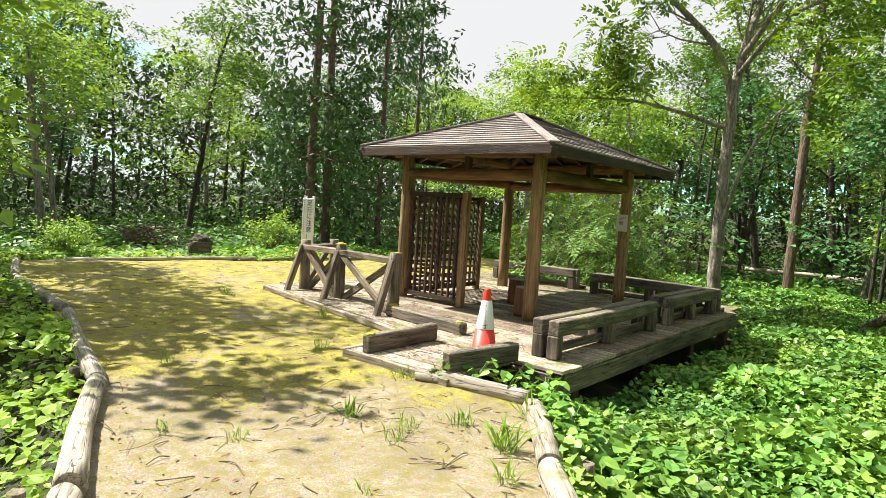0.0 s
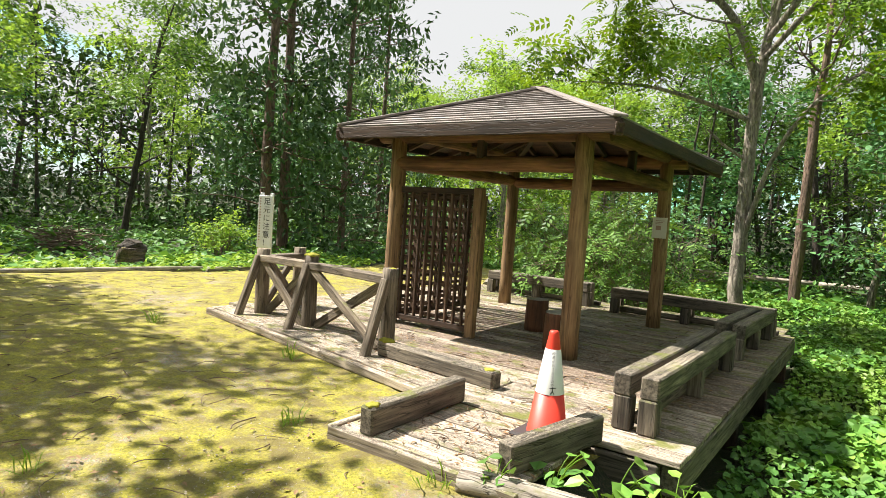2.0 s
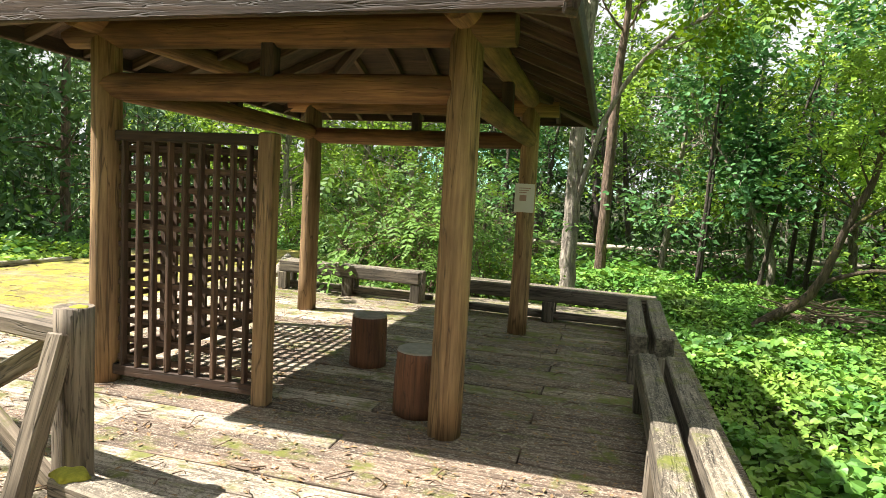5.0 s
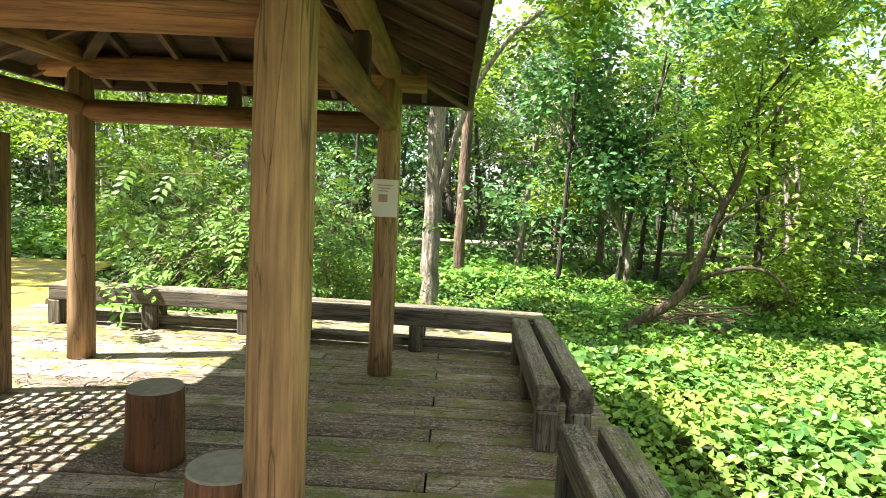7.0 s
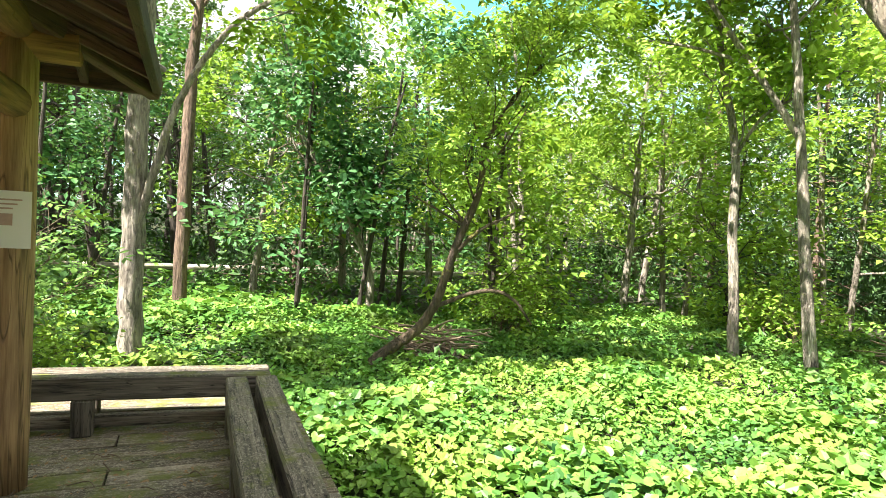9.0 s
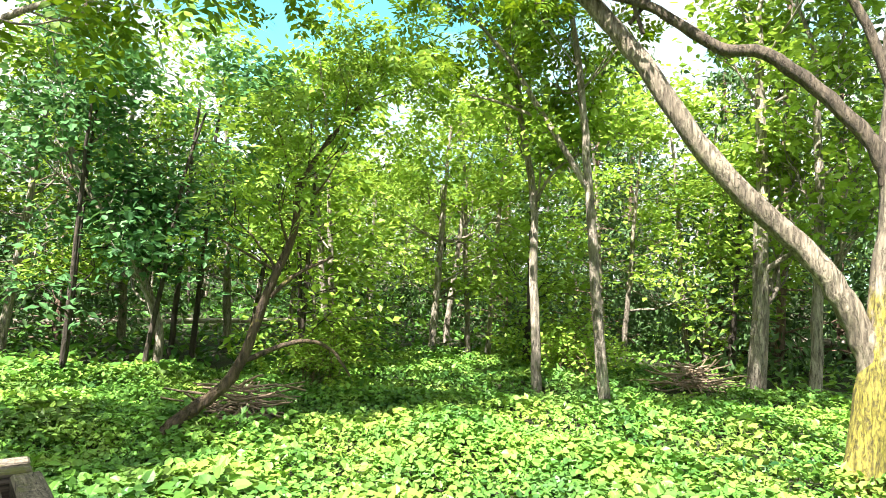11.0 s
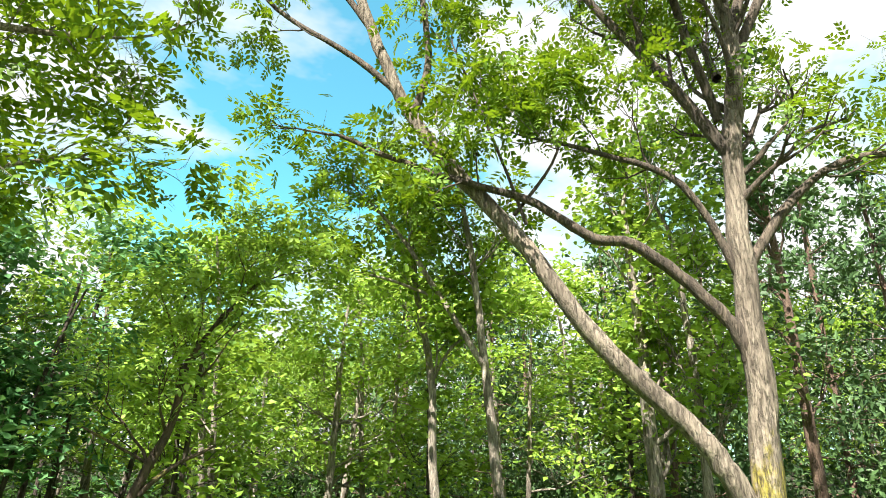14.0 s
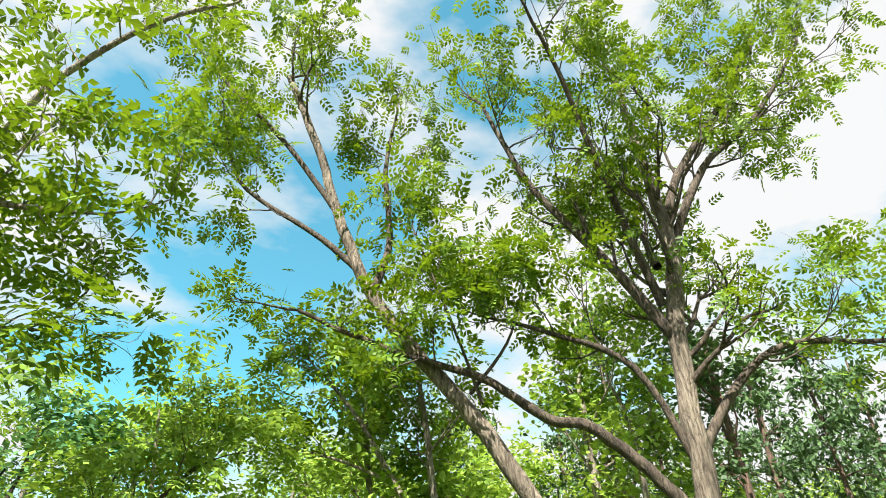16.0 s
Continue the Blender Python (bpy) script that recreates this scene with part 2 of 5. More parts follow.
def gravel_material():
    k = Nodes("mossy_gravel")
    c = k.coords()
    grit = k.n("TexVoronoi", Vector=c, Scale=95).outputs["Color"]
    stone = k.mix(0.45, k.ramp(k.noise(c, 130, 3), (0.36, (0.07, 0.055, 0.035)), (0.64, (0.52, 0.43, 0.29))),
                  k.mix(0.72, grit, (0.30, 0.225, 0.12)))
    stone = k.mix(k.ramp(k.noise(c, 0.9, 5, 0.7), (0.4, 0.0), (0.65, 0.7)), stone, (0.13, 0.10, 0.055))
    stone = k.mix(k.ramp(k.noise(c, 9, 5, 0.75), (0.44, 0.0), (0.6, 0.7)), stone, (0.20, 0.17, 0.03))
    s = k.nt.nodes.new("ShaderNodeSeparateXYZ")
    k.put(s.inputs[0], c)
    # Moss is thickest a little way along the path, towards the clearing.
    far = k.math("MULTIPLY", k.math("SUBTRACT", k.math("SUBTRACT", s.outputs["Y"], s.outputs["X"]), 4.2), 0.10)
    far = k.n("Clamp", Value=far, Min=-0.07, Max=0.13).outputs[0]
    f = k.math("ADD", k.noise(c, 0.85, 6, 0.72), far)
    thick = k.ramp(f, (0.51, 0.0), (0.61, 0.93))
    tuft = k.noise(c, 45, 4, 0.7)
    moss = k.ramp(tuft, (0.3, (0.13, 0.13, 0.012)), (0.52, (0.37, 0.33, 0.035)), (0.75, (0.55, 0.47, 0.07)))
    moss = k.mix(k.ramp(k.noise(c, 3.5, 5, 0.7), (0.44, 0.0), (0.6, 0.85)), moss, (0.17, 0.13, 0.045))
    col = k.mix(k.math("MULTIPLY", thick, k.ramp(k.noise(c, 18, 4, 0.7), (0.25, 0.35), (0.5, 1.0))), stone, moss)
    h = k.math("ADD", k.math("MULTIPLY", thick, tuft), k.math("MULTIPLY", k.noise(c, 130, 3), 0.5))
    return k.finish(col, 0.95, h, 0.9, 0.02)


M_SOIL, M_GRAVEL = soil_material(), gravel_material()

# ---- helpers for building ----
rng = np.random.default_rng(7)


def thing(name, label, category, group="", at=(0, 0, 0), turn=0.0):
    ob = new(name)
    ob.matrix_world = pose(*at, 0, 0, turn)
    return tagged(ob, label, category, group)


def link(name, mesh, material, parent=None, label="", m=None):
    if material and not mesh.materials:
        mesh.materials.append(material)
    ob = new(name, mesh)
    if parent:
        ob.parent = parent
    if m is not None:
        ob.matrix_basis = m
    return tagged(ob, label)


def part(name, bm, material, parent, label="", m=None, smooth=False):
    mesh = bpy.data.meshes.new(name)
    if smooth:
        for f in bm.faces:
            f.smooth = True
    bm.to_mesh(mesh)
    bm.free()
    return link(name, mesh, material, parent, label, m)


def mesh_of(name, verts, faces, smooth=False):
    """A mesh from arrays: verts (n, 3), faces (m, 3 or 4)."""
    verts, faces = np.asarray(verts, np.float32), np.asarray(faces, np.int32)
    mesh = bpy.data.meshes.new(name)
    k = faces.shape[1]
    mesh.vertices.add(len(verts))
    mesh.vertices.foreach_set("co", verts.ravel())
    mesh.loops.add(faces.size)
    mesh.loops.foreach_set("vertex_index", faces.ravel())
    mesh.polygons.add(len(faces))
    mesh.polygons.foreach_set("loop_start", np.arange(0, faces.size, k, dtype=np.int32))
    mesh.polygons.foreach_set("loop_total", np.full(len(faces), k, np.int32))
    mesh.polygons.foreach_set("use_smooth", np.full(len(faces), smooth))
    mesh.update(calc_edges=True)
    mesh.validate()
    return mesh


def box_bm(l, w, h, bevel=0.008, cuts=0, warp=0.0):
    """A timber from x=0 to l, centred on y and z, with softened edges and a slight warp."""
    bm = bmesh.new()
    bmesh.ops.create_cube(bm, size=1)
    for v in bm.verts:
        v.co = Vector(((v.co.x + 0.5) * l, v.co.y * w, v.co.z * h))
    if bevel:
        bmesh.ops.bevel(bm, geom=bm.edges[:], offset=bevel, segments=1, affect="EDGES", profile=0.5)
    if cuts:
        long = [e for e in bm.edges if abs(e.verts[0].co.x - e.verts[1].co.x) > l * 0.5]
        bmesh.ops.subdivide_edges(bm, edges=long, cuts=cuts)
        ph = random.random() * 9
        for v in bm.verts:
            v.co.y += warp * math.sin(v.co.x * 2.1 + ph)
            v.co.z += warp * math.sin(v.co.x * 1.7 + ph * 2)
    return bm


def along(p, q, roll=0.0):
    """The pose whose x runs from p to q and whose z leans up."""
    p, q = Vector(p), Vector(q)
    x = (q - p).normalized()
    ref = Vector((0, 0, 1)) if abs(x.z) < 0.95 else Vector((0, 1, 0))
    y = ref.cross(x).normalized()
    z = x.cross(y)
    m = Matrix((x, y, z)).transposed().to_4x4()
    m.translation = p
    return m @ pose(0, 0, 0, roll)


def timber(name, p, q, w, h, material, parent, label="", bevel=0.008, roll=0.0, warp=0.004):
    l = (Vector(q) - Vector(p)).length
    base = parent.matrix_basis.inverted() if parent else Matrix()
    return part(name, box_bm(l, w, h, bevel, 3, warp), material, parent, label, base @ along(p, q, roll))


def log_mesh(name, l, r0, r1, sides=14, rings=7, rough=0.06, bend=0.0, seed=0):
    """A round log along x with knots, slight bend and closed ends."""
    rr = np.random.default_rng(seed + 50)
    verts, faces = [], []
    ph = rr.random(6) * 6.3
    for i in range(rings + 1):
        u = i / rings
        r = r0 + (r1 - r0) * u
        for j in range(sides):
            a = 2 * math.pi * j / sides
            k = 1 + rough * (math.sin(2 * a + ph[0] + u * 2) * 0.5 + math.sin(3 * a + ph[1] - u * 5) * 0.4 + (rr.random() - 0.5) * 0.6)
            verts.append((u * l, r * k * math.cos(a) + bend * math.sin(math.pi * u), r * k * math.sin(a) + bend * 0.4 * math.sin(2.3 * u + ph[2])))
    for i in range(rings):
        for j in range(sides):
            a, b = i * sides + j, i * sides + (j + 1) % sides
            faces.append((a, a + sides, b + sides, b))
    for end, ring in ((0, 0), (l, rings)):
        c = len(verts)
        verts.append((end, *np.mean(np.array(verts[ring * sides:(ring + 1) * sides])[:, 1:], axis=0)))
        for j in range(sides):
            a, b = ring * sides + j, ring * sides + (j + 1) % sides
            faces.append((c, a, b, b) if ring == 0 else (c, b, a, a))
    mesh = bpy.data.meshes.new(name)
    mesh.from_pydata(verts, [], [tuple(dict.fromkeys(f)) for f in faces])
    for p in mesh.polygons:
        p.use_smooth = len(p.vertices) == 4
    return mesh


def pole(name, p, q, r0, r1, material, parent, label="", sides=14, rough=0.06, bend=0.0, seed=0, rings=7):
    l = (Vector(q) - Vector(p)).length
    base = parent.matrix_basis.inverted() if parent else Matrix()
    return link(name, log_mesh(name, l, r0, r1, sides, rings, rough, bend, seed), material, parent, label, base @ along(p, q))


# ---- lie of the land ----
PATH_EDGE = [(3.0, -3.0), (1.3, 0.35), (-0.41, 1.40), (-1.5, 1.95), (-2.8, 2.46), (-5.14, 3.02), (-8.66, 3.43), (-11.5, 4.27), (-10.7, 7.0), (-10.1, 9.3),
             (-9.6, 12.4), (-10.4, 16.6), (-7.4, 17.0), (-6.5, 14.3), (-5.7, 12.9), (-5.0, 12.2), (-3.0, 9.0), (-1.5, 6.2), (-0.42, 5.6),
             (-0.55, 4.72), (0.30, 4.62), (0.86, 3.86), (1.55, 2.9), (3.3, 0.9), (5.2, -1.6)]


def inside(x, y, poly):
    x, y = np.asarray(x, float), np.asarray(y, float)
    hit = np.zeros(x.shape, bool)
    for (ax, ay), (bx, by) in zip(poly, poly[1:] + poly[:1]):
        cross = ((ay > y) != (by > y)) & (x < (bx - ax) * (y - ay) / (by - ay + 1e-12) + ax)
        hit ^= cross
    return hit


def edge_gap(x, y, poly):
    x, y = np.asarray(x, float), np.asarray(y, float)
    best = np.full(x.shape, 1e9)
    for (ax, ay), (bx, by) in zip(poly, poly[1:] + poly[:1]):
        dx, dy = bx - ax, by - ay
        u = np.clip(((x - ax) * dx + (y - ay) * dy) / (dx * dx + dy * dy), 0, 1)
        best = np.minimum(best, np.hypot(x - ax - u * dx, y - ay - u * dy))
    return best


def lumps(x, y):
    return 0.05 * np.sin(0.9 * x + 0.4 * y) + 0.04 * np.sin(1.7 * y - 0.6 * x + 1.3) + 0.02 * np.sin(4.1 * x + 3.3 * y)


def land(x, y):
    """Height of the ground: a level path, lower beside and behind the deck."""
    x, y = np.asarray(x, float), np.asarray(y, float)
    out = ~inside(x, y, PATH_EDGE)
    gap = edge_gap(x, y, PATH_EDGE) * out
    low = np.clip((x + 7.0 + 0.3 * (y - 8)) / 5.0, 0, 1)
    drop = -(0.06 + 0.39 * low) * np.clip(gap / 0.55, 0, 1)
    rise = np.clip((np.hypot(x + 1, y - 8) - 22) / 40, 0, 1) * 2.5
    return drop + lumps(x, y) * np.clip(gap / 0.8, 0, 1) + rise * out - 0.03 * out - 0.06 * ~out


def ground_sheet():
    ticks = np.concatenate([-np.geomspace(1500, 26, 16), np.arange(-24, 24.1, 0.4), np.geomspace(26, 1500, 16)])
    gx, gy = np.meshgrid(ticks, ticks + 8, indexing="ij")
    gz = land(gx, gy)
    far = np.hypot(gx, gy) > 80
    gz[far] = 2.5
    n = len(ticks)
    i, j = np.meshgrid(np.arange(n - 1), np.arange(n - 1), indexing="ij")
    a = (i * n + j).ravel()
    mesh = mesh_of("ground", np.stack([gx, gy, gz], -1).reshape(-1, 3), np.stack([a, a + n, a + n + 1, a + 1], -1), True)
    ob = link("ground", mesh, M_SOIL)
    return tagged(ob, "dark forest soil under low green plants", "ground", kind="structure")


ground_sheet()


def path_sheet():
    xs, ys = np.arange(-11.8, 5.6, 0.15), np.arange(-3.2, 17.2, 0.15)
    gx, gy = np.meshgrid(xs, ys, indexing="ij")
    gz = 0.012 * np.sin(1.3 * gx + 0.5 * gy) + 0.01 * np.sin(2.9 * gy - gx) + 0.004 * rng.standard_normal(gx.shape)
    ok = inside(gx, gy, PATH_EDGE) | (edge_gap(gx, gy, PATH_EDGE) < 0.12)
    n = len(ys)
    i, j = np.meshgrid(np.arange(len(xs) - 1), np.arange(n - 1), indexing="ij")
    keep = ok[:-1, :-1] & ok[1:, :-1] & ok[:-1, 1:] & ok[1:, 1:]
    a = (i * n + j)[keep]
    mesh = mesh_of("path", np.stack([gx, gy, gz], -1).reshape(-1, 3), np.stack([a, a + n, a + n + 1, a + 1], -1), True)
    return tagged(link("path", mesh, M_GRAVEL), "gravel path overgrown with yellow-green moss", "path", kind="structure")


path_sheet()

# ---- deck ----
DECK = 0.10
DX0, DX1, DY0, DY1 = -6.0, 0.04, 5.58, 12.45

deck = thing("deck", "weathered timber deck with dark worn boards", "deck", at=(0, 0, 0))
tagged(deck, kind="structure")


def deck_boards():
    """Boards along x in staggered lengths; a few shared shapes."""
    width, gap, thick = 0.205, 0.008, 0.04
    shapes = {}
    r = random.Random(3)
    y, row = DY0 + 0.03, 0
    while y < DY1 - 0.05:
        # The moss side of the deck is cut on a slant.
        x0 = DX0 if y > 6.9 else -1.85 - max(y - 6.05, 0) / 0.183
        x1 = DX1 + 0.065
        if y > 11.6:
            x0, x1 = -5.75, -0.05
        cut = x0 + (1.3 + 1.3 * (row % 3))
        edges = [x0] + [c for c in np.arange(cut, x1 - 0.5, 3.6)] + [x1]
        for a, b in zip(edges, edges[1:]):
            l = round(b - a - gap, 2)
            mossy = y > 10.2 and (a + b) / 2 > -3.2 or y > 11.0 or y > 8.4 and a > -2.2 or y < 6.0 and row % 2 == 0 and a < -1.5
            # Less bleached under the roof; its shade and the sun patch are painted in.
            board = M_DECK_MOSS if mossy else M_DECK if y < 6.75 or (a + b) / 2 < -3.4 else M_DECK_BROWN_SHADED
            key = (l, row % 4, board.name)
            if key not in shapes:
                bm = box_bm(l, width - gap, thick, 0.005, 3, 0.0025)
                shapes[key] = bpy.data.meshes.new("deck_board")
                bm.to_mesh(shapes[key]), bm.free()
                shapes[key].materials.append(board)
            z = DECK - thick / 2 + r.uniform(-0.003, 0.003)
            link("deck_board", shapes[key], None, deck, m=pose(a, y, z, r.uniform(-0.5, 0.5), 0, r.uniform(-0.12, 0.12)))
        y += width
        row += 1


# Front kerb, the strip before it, the landing and the heavy side beams.
timber("edge_beam", (DX1, DY0 - 0.02, DECK - 0.15), (DX1, 11.75, DECK - 0.15), 0.13, 0.20, M_BENCH, deck, "heavy grey side beam", 0.012)
timber("edge_beam", (-1.9, DY0, DECK - 0.15), (DX1 - 0.07, DY0, DECK - 0.15), 0.14, 0.20, M_BENCH, deck, "", 0.012)
timber("edge_beam", (-6.05, 6.36, 0.04), (-1.95, DY0 + 0.03, 0.04), 0.07, 0.08, M_DECK, deck, "low kerb board along the moss", 0.01)
timber("edge_beam", (-2.7, 11.72, DECK - 0.10), (DX1, 11.72, DECK - 0.10), 0.12, 0.20, M_BENCH, deck, "", 0.012)
timber("edge_beam", (-6.05, 6.42, 0.03), (-6.05, 12.4, 0.03), 0.09, 0.10, M_DECK, deck, "", 0.01)
timber("rail", (-2.6, 11.66, DECK + 0.04), (-0.10, 11.58, DECK + 0.04), 0.09, 0.07, M_BENCH, deck, "", 0.01)
timber("rail", (-5.2, 11.95, DECK + 0.04), (-2.9, 11.92, DECK + 0.04), 0.09, 0.07, M_BENCH, deck, "", 0.01)
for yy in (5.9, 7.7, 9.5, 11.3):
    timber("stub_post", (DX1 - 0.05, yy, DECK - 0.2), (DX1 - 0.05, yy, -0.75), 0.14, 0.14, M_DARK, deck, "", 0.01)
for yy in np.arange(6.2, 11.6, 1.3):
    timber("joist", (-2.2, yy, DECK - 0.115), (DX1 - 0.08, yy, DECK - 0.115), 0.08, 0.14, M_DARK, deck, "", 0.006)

for i in range(4):
    off = 0.14 + 0.205 * i
    timber("slant_board", (-6.0 + 0.18 * off, 6.36 + off, DECK - 0.029), (-1.98 + 0.18 * off, 5.62 + off, DECK - 0.029), 0.20, 0.04, M_DECK, deck, "", 0.005)

landing = thing("landing", "low entry landing of worn boards before the deck", "landing")
tagged(landing, kind="structure")
for i in range(5):
    yy = 4.60 + i * 0.2
    timber("landing_board", (-1.78, yy, 0.075), (-0.48, yy, 0.075), 0.19, 0.04, M_DECK, landing, "", 0.005)
timber("edge_beam", (-1.84, 4.47, 0.045), (-0.45, 4.47, 0.045), 0.05, 0.09, M_DECK, landing, "", 0.006)
timber("edge_beam", (-1.84, 4.47, 0.045), (-1.84, 5.55, 0.045), 0.05, 0.09, M_DECK, landing, "", 0.006)


def kerb_timber(p, q, w, h, label):
    ob = thing("timber_kerb", label, "timber kerb", "timber kerbs by the landing", at=((p[0] + q[0]) / 2, (p[1] + q[1]) / 2, p[2] - h / 2))
    timber("beam", p, q, w, h, M_BENCH, ob, "", 0.014)
    return ob


KERBS = [kerb_timber((-1.56, 4.50, 0.185), (-1.53, 5.52, 0.20), 0.115, 0.185, "squared timber kerb lying along the landing's moss side"),
         kerb_timber((-0.62, 4.62, 0.185), (-0.44, 5.50, 0.20), 0.115, 0.185, "squared mossy timber kerb beside the traffic cone"),
         kerb_timber((-2.92, 6.20, 0.165), (-1.50, 6.02, 0.165), 0.13, 0.145, "low mossy timber kerb between fence and landing")]


# ---- benches ----
def bench(p, q, label, slats=2, depth=0.31, legs=3, top=0.50):
    """Two heavy slats on squared legs; p and q are the ends of the middle line."""
    p, q = Vector((*p, DECK)), Vector((*q, DECK))
    mid = (p + q) / 2
    x = (q - p).normalized()
    side = Vector((-x.y, x.x, 0))
    ob = thing("bench", label, "bench", "benches round the deck", at=mid)
    gap = 0.055
    w = (depth - gap * (slats - 1)) / slats
    for i in range(slats):
        off = side * ((i - (slats - 1) / 2) * (w + gap)) + Vector((0, 0, top - DECK - 0.08))
        timber("slat", p + off, q + off, w, 0.16, M_BENCH, ob, "", 0.012)
    for i in range(legs):
        u = 0.055 + (1 - 0.11 / (q - p).length) * i / (legs - 1) * ((q - p).length) if legs > 1 else 0
        c = p + x * min(u, (q - p).length - 0.06)
        for k in (-1, 1):
            o = side * (k * (w + gap) / 2)
            timber("leg", c + o, c + o + Vector((0, 0, top - DECK - 0.155)), 0.13, w - 0.006, M_BENCH, ob, "", 0.012)
    timber("stretcher", p + x * 0.1 + Vector((0, 0, 0.07)), q - x * 0.1 + Vector((0, 0, 0.07)), 0.07, 0.08, M_BENCH, ob, "", 0.008)
    return ob


bench((-0.31, 5.84), (-0.31, 8.55), "long weathered two-slat timber bench at the deck's edge")
bench((-0.33, 9.14), (-0.29, 11.10), "weathered two-slat timber bench meeting the back bench at the corner", depth=0.34)
bench((-0.14, 11.30), (-2.50, 11.46), "weathered timber bench across the back of the deck", depth=0.30)
bench((-2.98, 11.66), (-5.0, 11.72), "weathered timber bench behind the gazebo before the bushes", depth=0.30)

# ---- stools ----
for sx, sy, hh, rr_, lab in ((-2.53, 8.74, 0.40, 0.15, "reddish-brown upright log stool with a grey cut top"), (-1.83, 7.87, 0.41, 0.16, "reddish-brown upright log stool beside the gazebo post")):
    st = thing("log_stool", lab, "stool", "log stools under the roof", at=(sx, sy, DECK))
    pole("trunk", (sx, sy, DECK), (sx, sy, DECK + hh), rr_, rr_ * 0.95, M_STOOL, st, "", 22, 0.03, seed=int(hh * 100))
    bm = bmesh.new()
    bmesh.ops.create_cone(bm, cap_ends=True, segments=22, radius1=rr_ * 0.93, radius2=rr_ * 0.9, depth=0.012)
    part("cut_top", bm, M_ENDGRAIN, st, "grey end grain", pose(0, 0, hh + 0.004))

# ---- gazebo ----
PX0, PX1, PY0, PY1 = -4.02, -1.57, 7.58, 10.52
RX0, RX1, RY0, RY1 = -4.38, -0.94, 6.84, 10.92
EAVE, TOP = 2.43, 3.13
gazebo = thing("gazebo", "open timber gazebo with a hipped shingle roof on log posts", "gazebo", at=((PX0 + PX1) / 2, (PY0 + PY1) / 2, DECK))
for i, (px, py, lab) in enumerate(((PX1, PY0, "stripped log post with cracks"), (PX0, PY0, ""), (PX1, PY1, ""), (PX0, PY1, ""))):
    pole("post", (px, py, DECK), (px, py, 2.52), 0.102, 0.092, M_POST, gazebo, lab, 18, 0.05, 0.006, i)
# Tie beams between the posts, then the wall plates that carry the rafters.
for i, (p, q) in enumerate((((PX0 - 0.0, PY0, 2.10), (PX1 + 0.0, PY0, 2.10)), ((PX0, PY1, 2.10), (PX1, PY1, 2.10)), ((PX0, PY0, 2.12), (PX0, PY1, 2.12)), ((PX1, PY0, 2.12), (PX1, PY1, 2.12)))):
    pole("tie_beam", p, q, 0.088, 0.082, M_BEAM, gazebo, "", 14, 0.05, 0.015, 10 + i)
over = 0.28
for i, (p, q) in enumerate((((PX0 - over, PY0, 2.44), (PX1 + over, PY0, 2.44)), ((PX0 - over, PY1, 2.44), (PX1 + over, PY1, 2.44)))):
    pole("wall_plate", p, q, 0.098, 0.092, M_BEAM, gazebo, "", 14, 0.05, 0.01, 20 + i)
for i, (p, q) in enumerate((((PX0, PY0 - over, 2.52), (PX0, PY1 + over, 2.52)), ((PX1, PY0 - over, 2.52), (PX1, PY1 + over, 2.52)))):
    pole("wall_plate", p, q, 0.098, 0.092, M_BEAM, gazebo, "", 14, 0.05, 0.01, 25 + i)
# Short struts between tie beam and plate.
CX, CY = (PX0 + PX1) / 2, (PY0 + PY1) / 2
for sx, sy in ((CX, PY0), (CX, PY1), (PX0, CY), (PX1, CY)):
    timber("king_strut", (sx, sy, 2.16), (sx, sy, 2.42), 0.09, 0.09, M_DARK, gazebo)
# Hips, rafters, deck boards of the roof and the shingles.
CX, CY = (RX0 + RX1) / 2, (RY0 + RY1) / 2
RIDGE = [(CX, CY - 0.28), (CX, CY + 0.28)]


# Each face: two eave corners, then the top edge in the same turn.
FACES = [[Vector(c) for c in face] for face in (
    [(RX0, RY0, EAVE), (RX1, RY0, EAVE), (CX, CY - 0.28, TOP), (CX, CY - 0.28, TOP)],
    [(RX1, RY0, EAVE), (RX1, RY1, EAVE), (CX, CY + 0.28, TOP), (CX, CY - 0.28, TOP)],
    [(RX1, RY1, EAVE), (RX0, RY1, EAVE), (CX, CY + 0.28, TOP), (CX, CY + 0.28, TOP)],
    [(RX0, RY1, EAVE), (RX0, RY0, EAVE), (CX, CY - 0.28, TOP), (CX, CY + 0.28, TOP)],
)]
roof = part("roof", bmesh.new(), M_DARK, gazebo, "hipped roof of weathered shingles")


def fill_roof():
    bm = bmesh.new()
    for a, b, c, d in FACES:
        n = (b - a).cross(d - a).normalized()
        lo = [v - n * 0.035 for v in (a, b, c, d)]
        up_ = [v + n * 0.0 for v in (a, b, c, d)]
        for quad in (up_, lo[::-1]):
            vs = [bm.verts.new(v) for i, v in enumerate(quad) if i == 0 or (v - quad[i - 1]).length > 1e-4]
            bm.faces.new(vs)
        vs = [bm.verts.new(v) for v in (lo[0], lo[1], up_[1], up_[0])]
        bm.faces.new(vs)
    bm.transform(gazebo.matrix_basis.inverted())
    bm.to_mesh(roof.data)
    bm.free()


fill_roof()


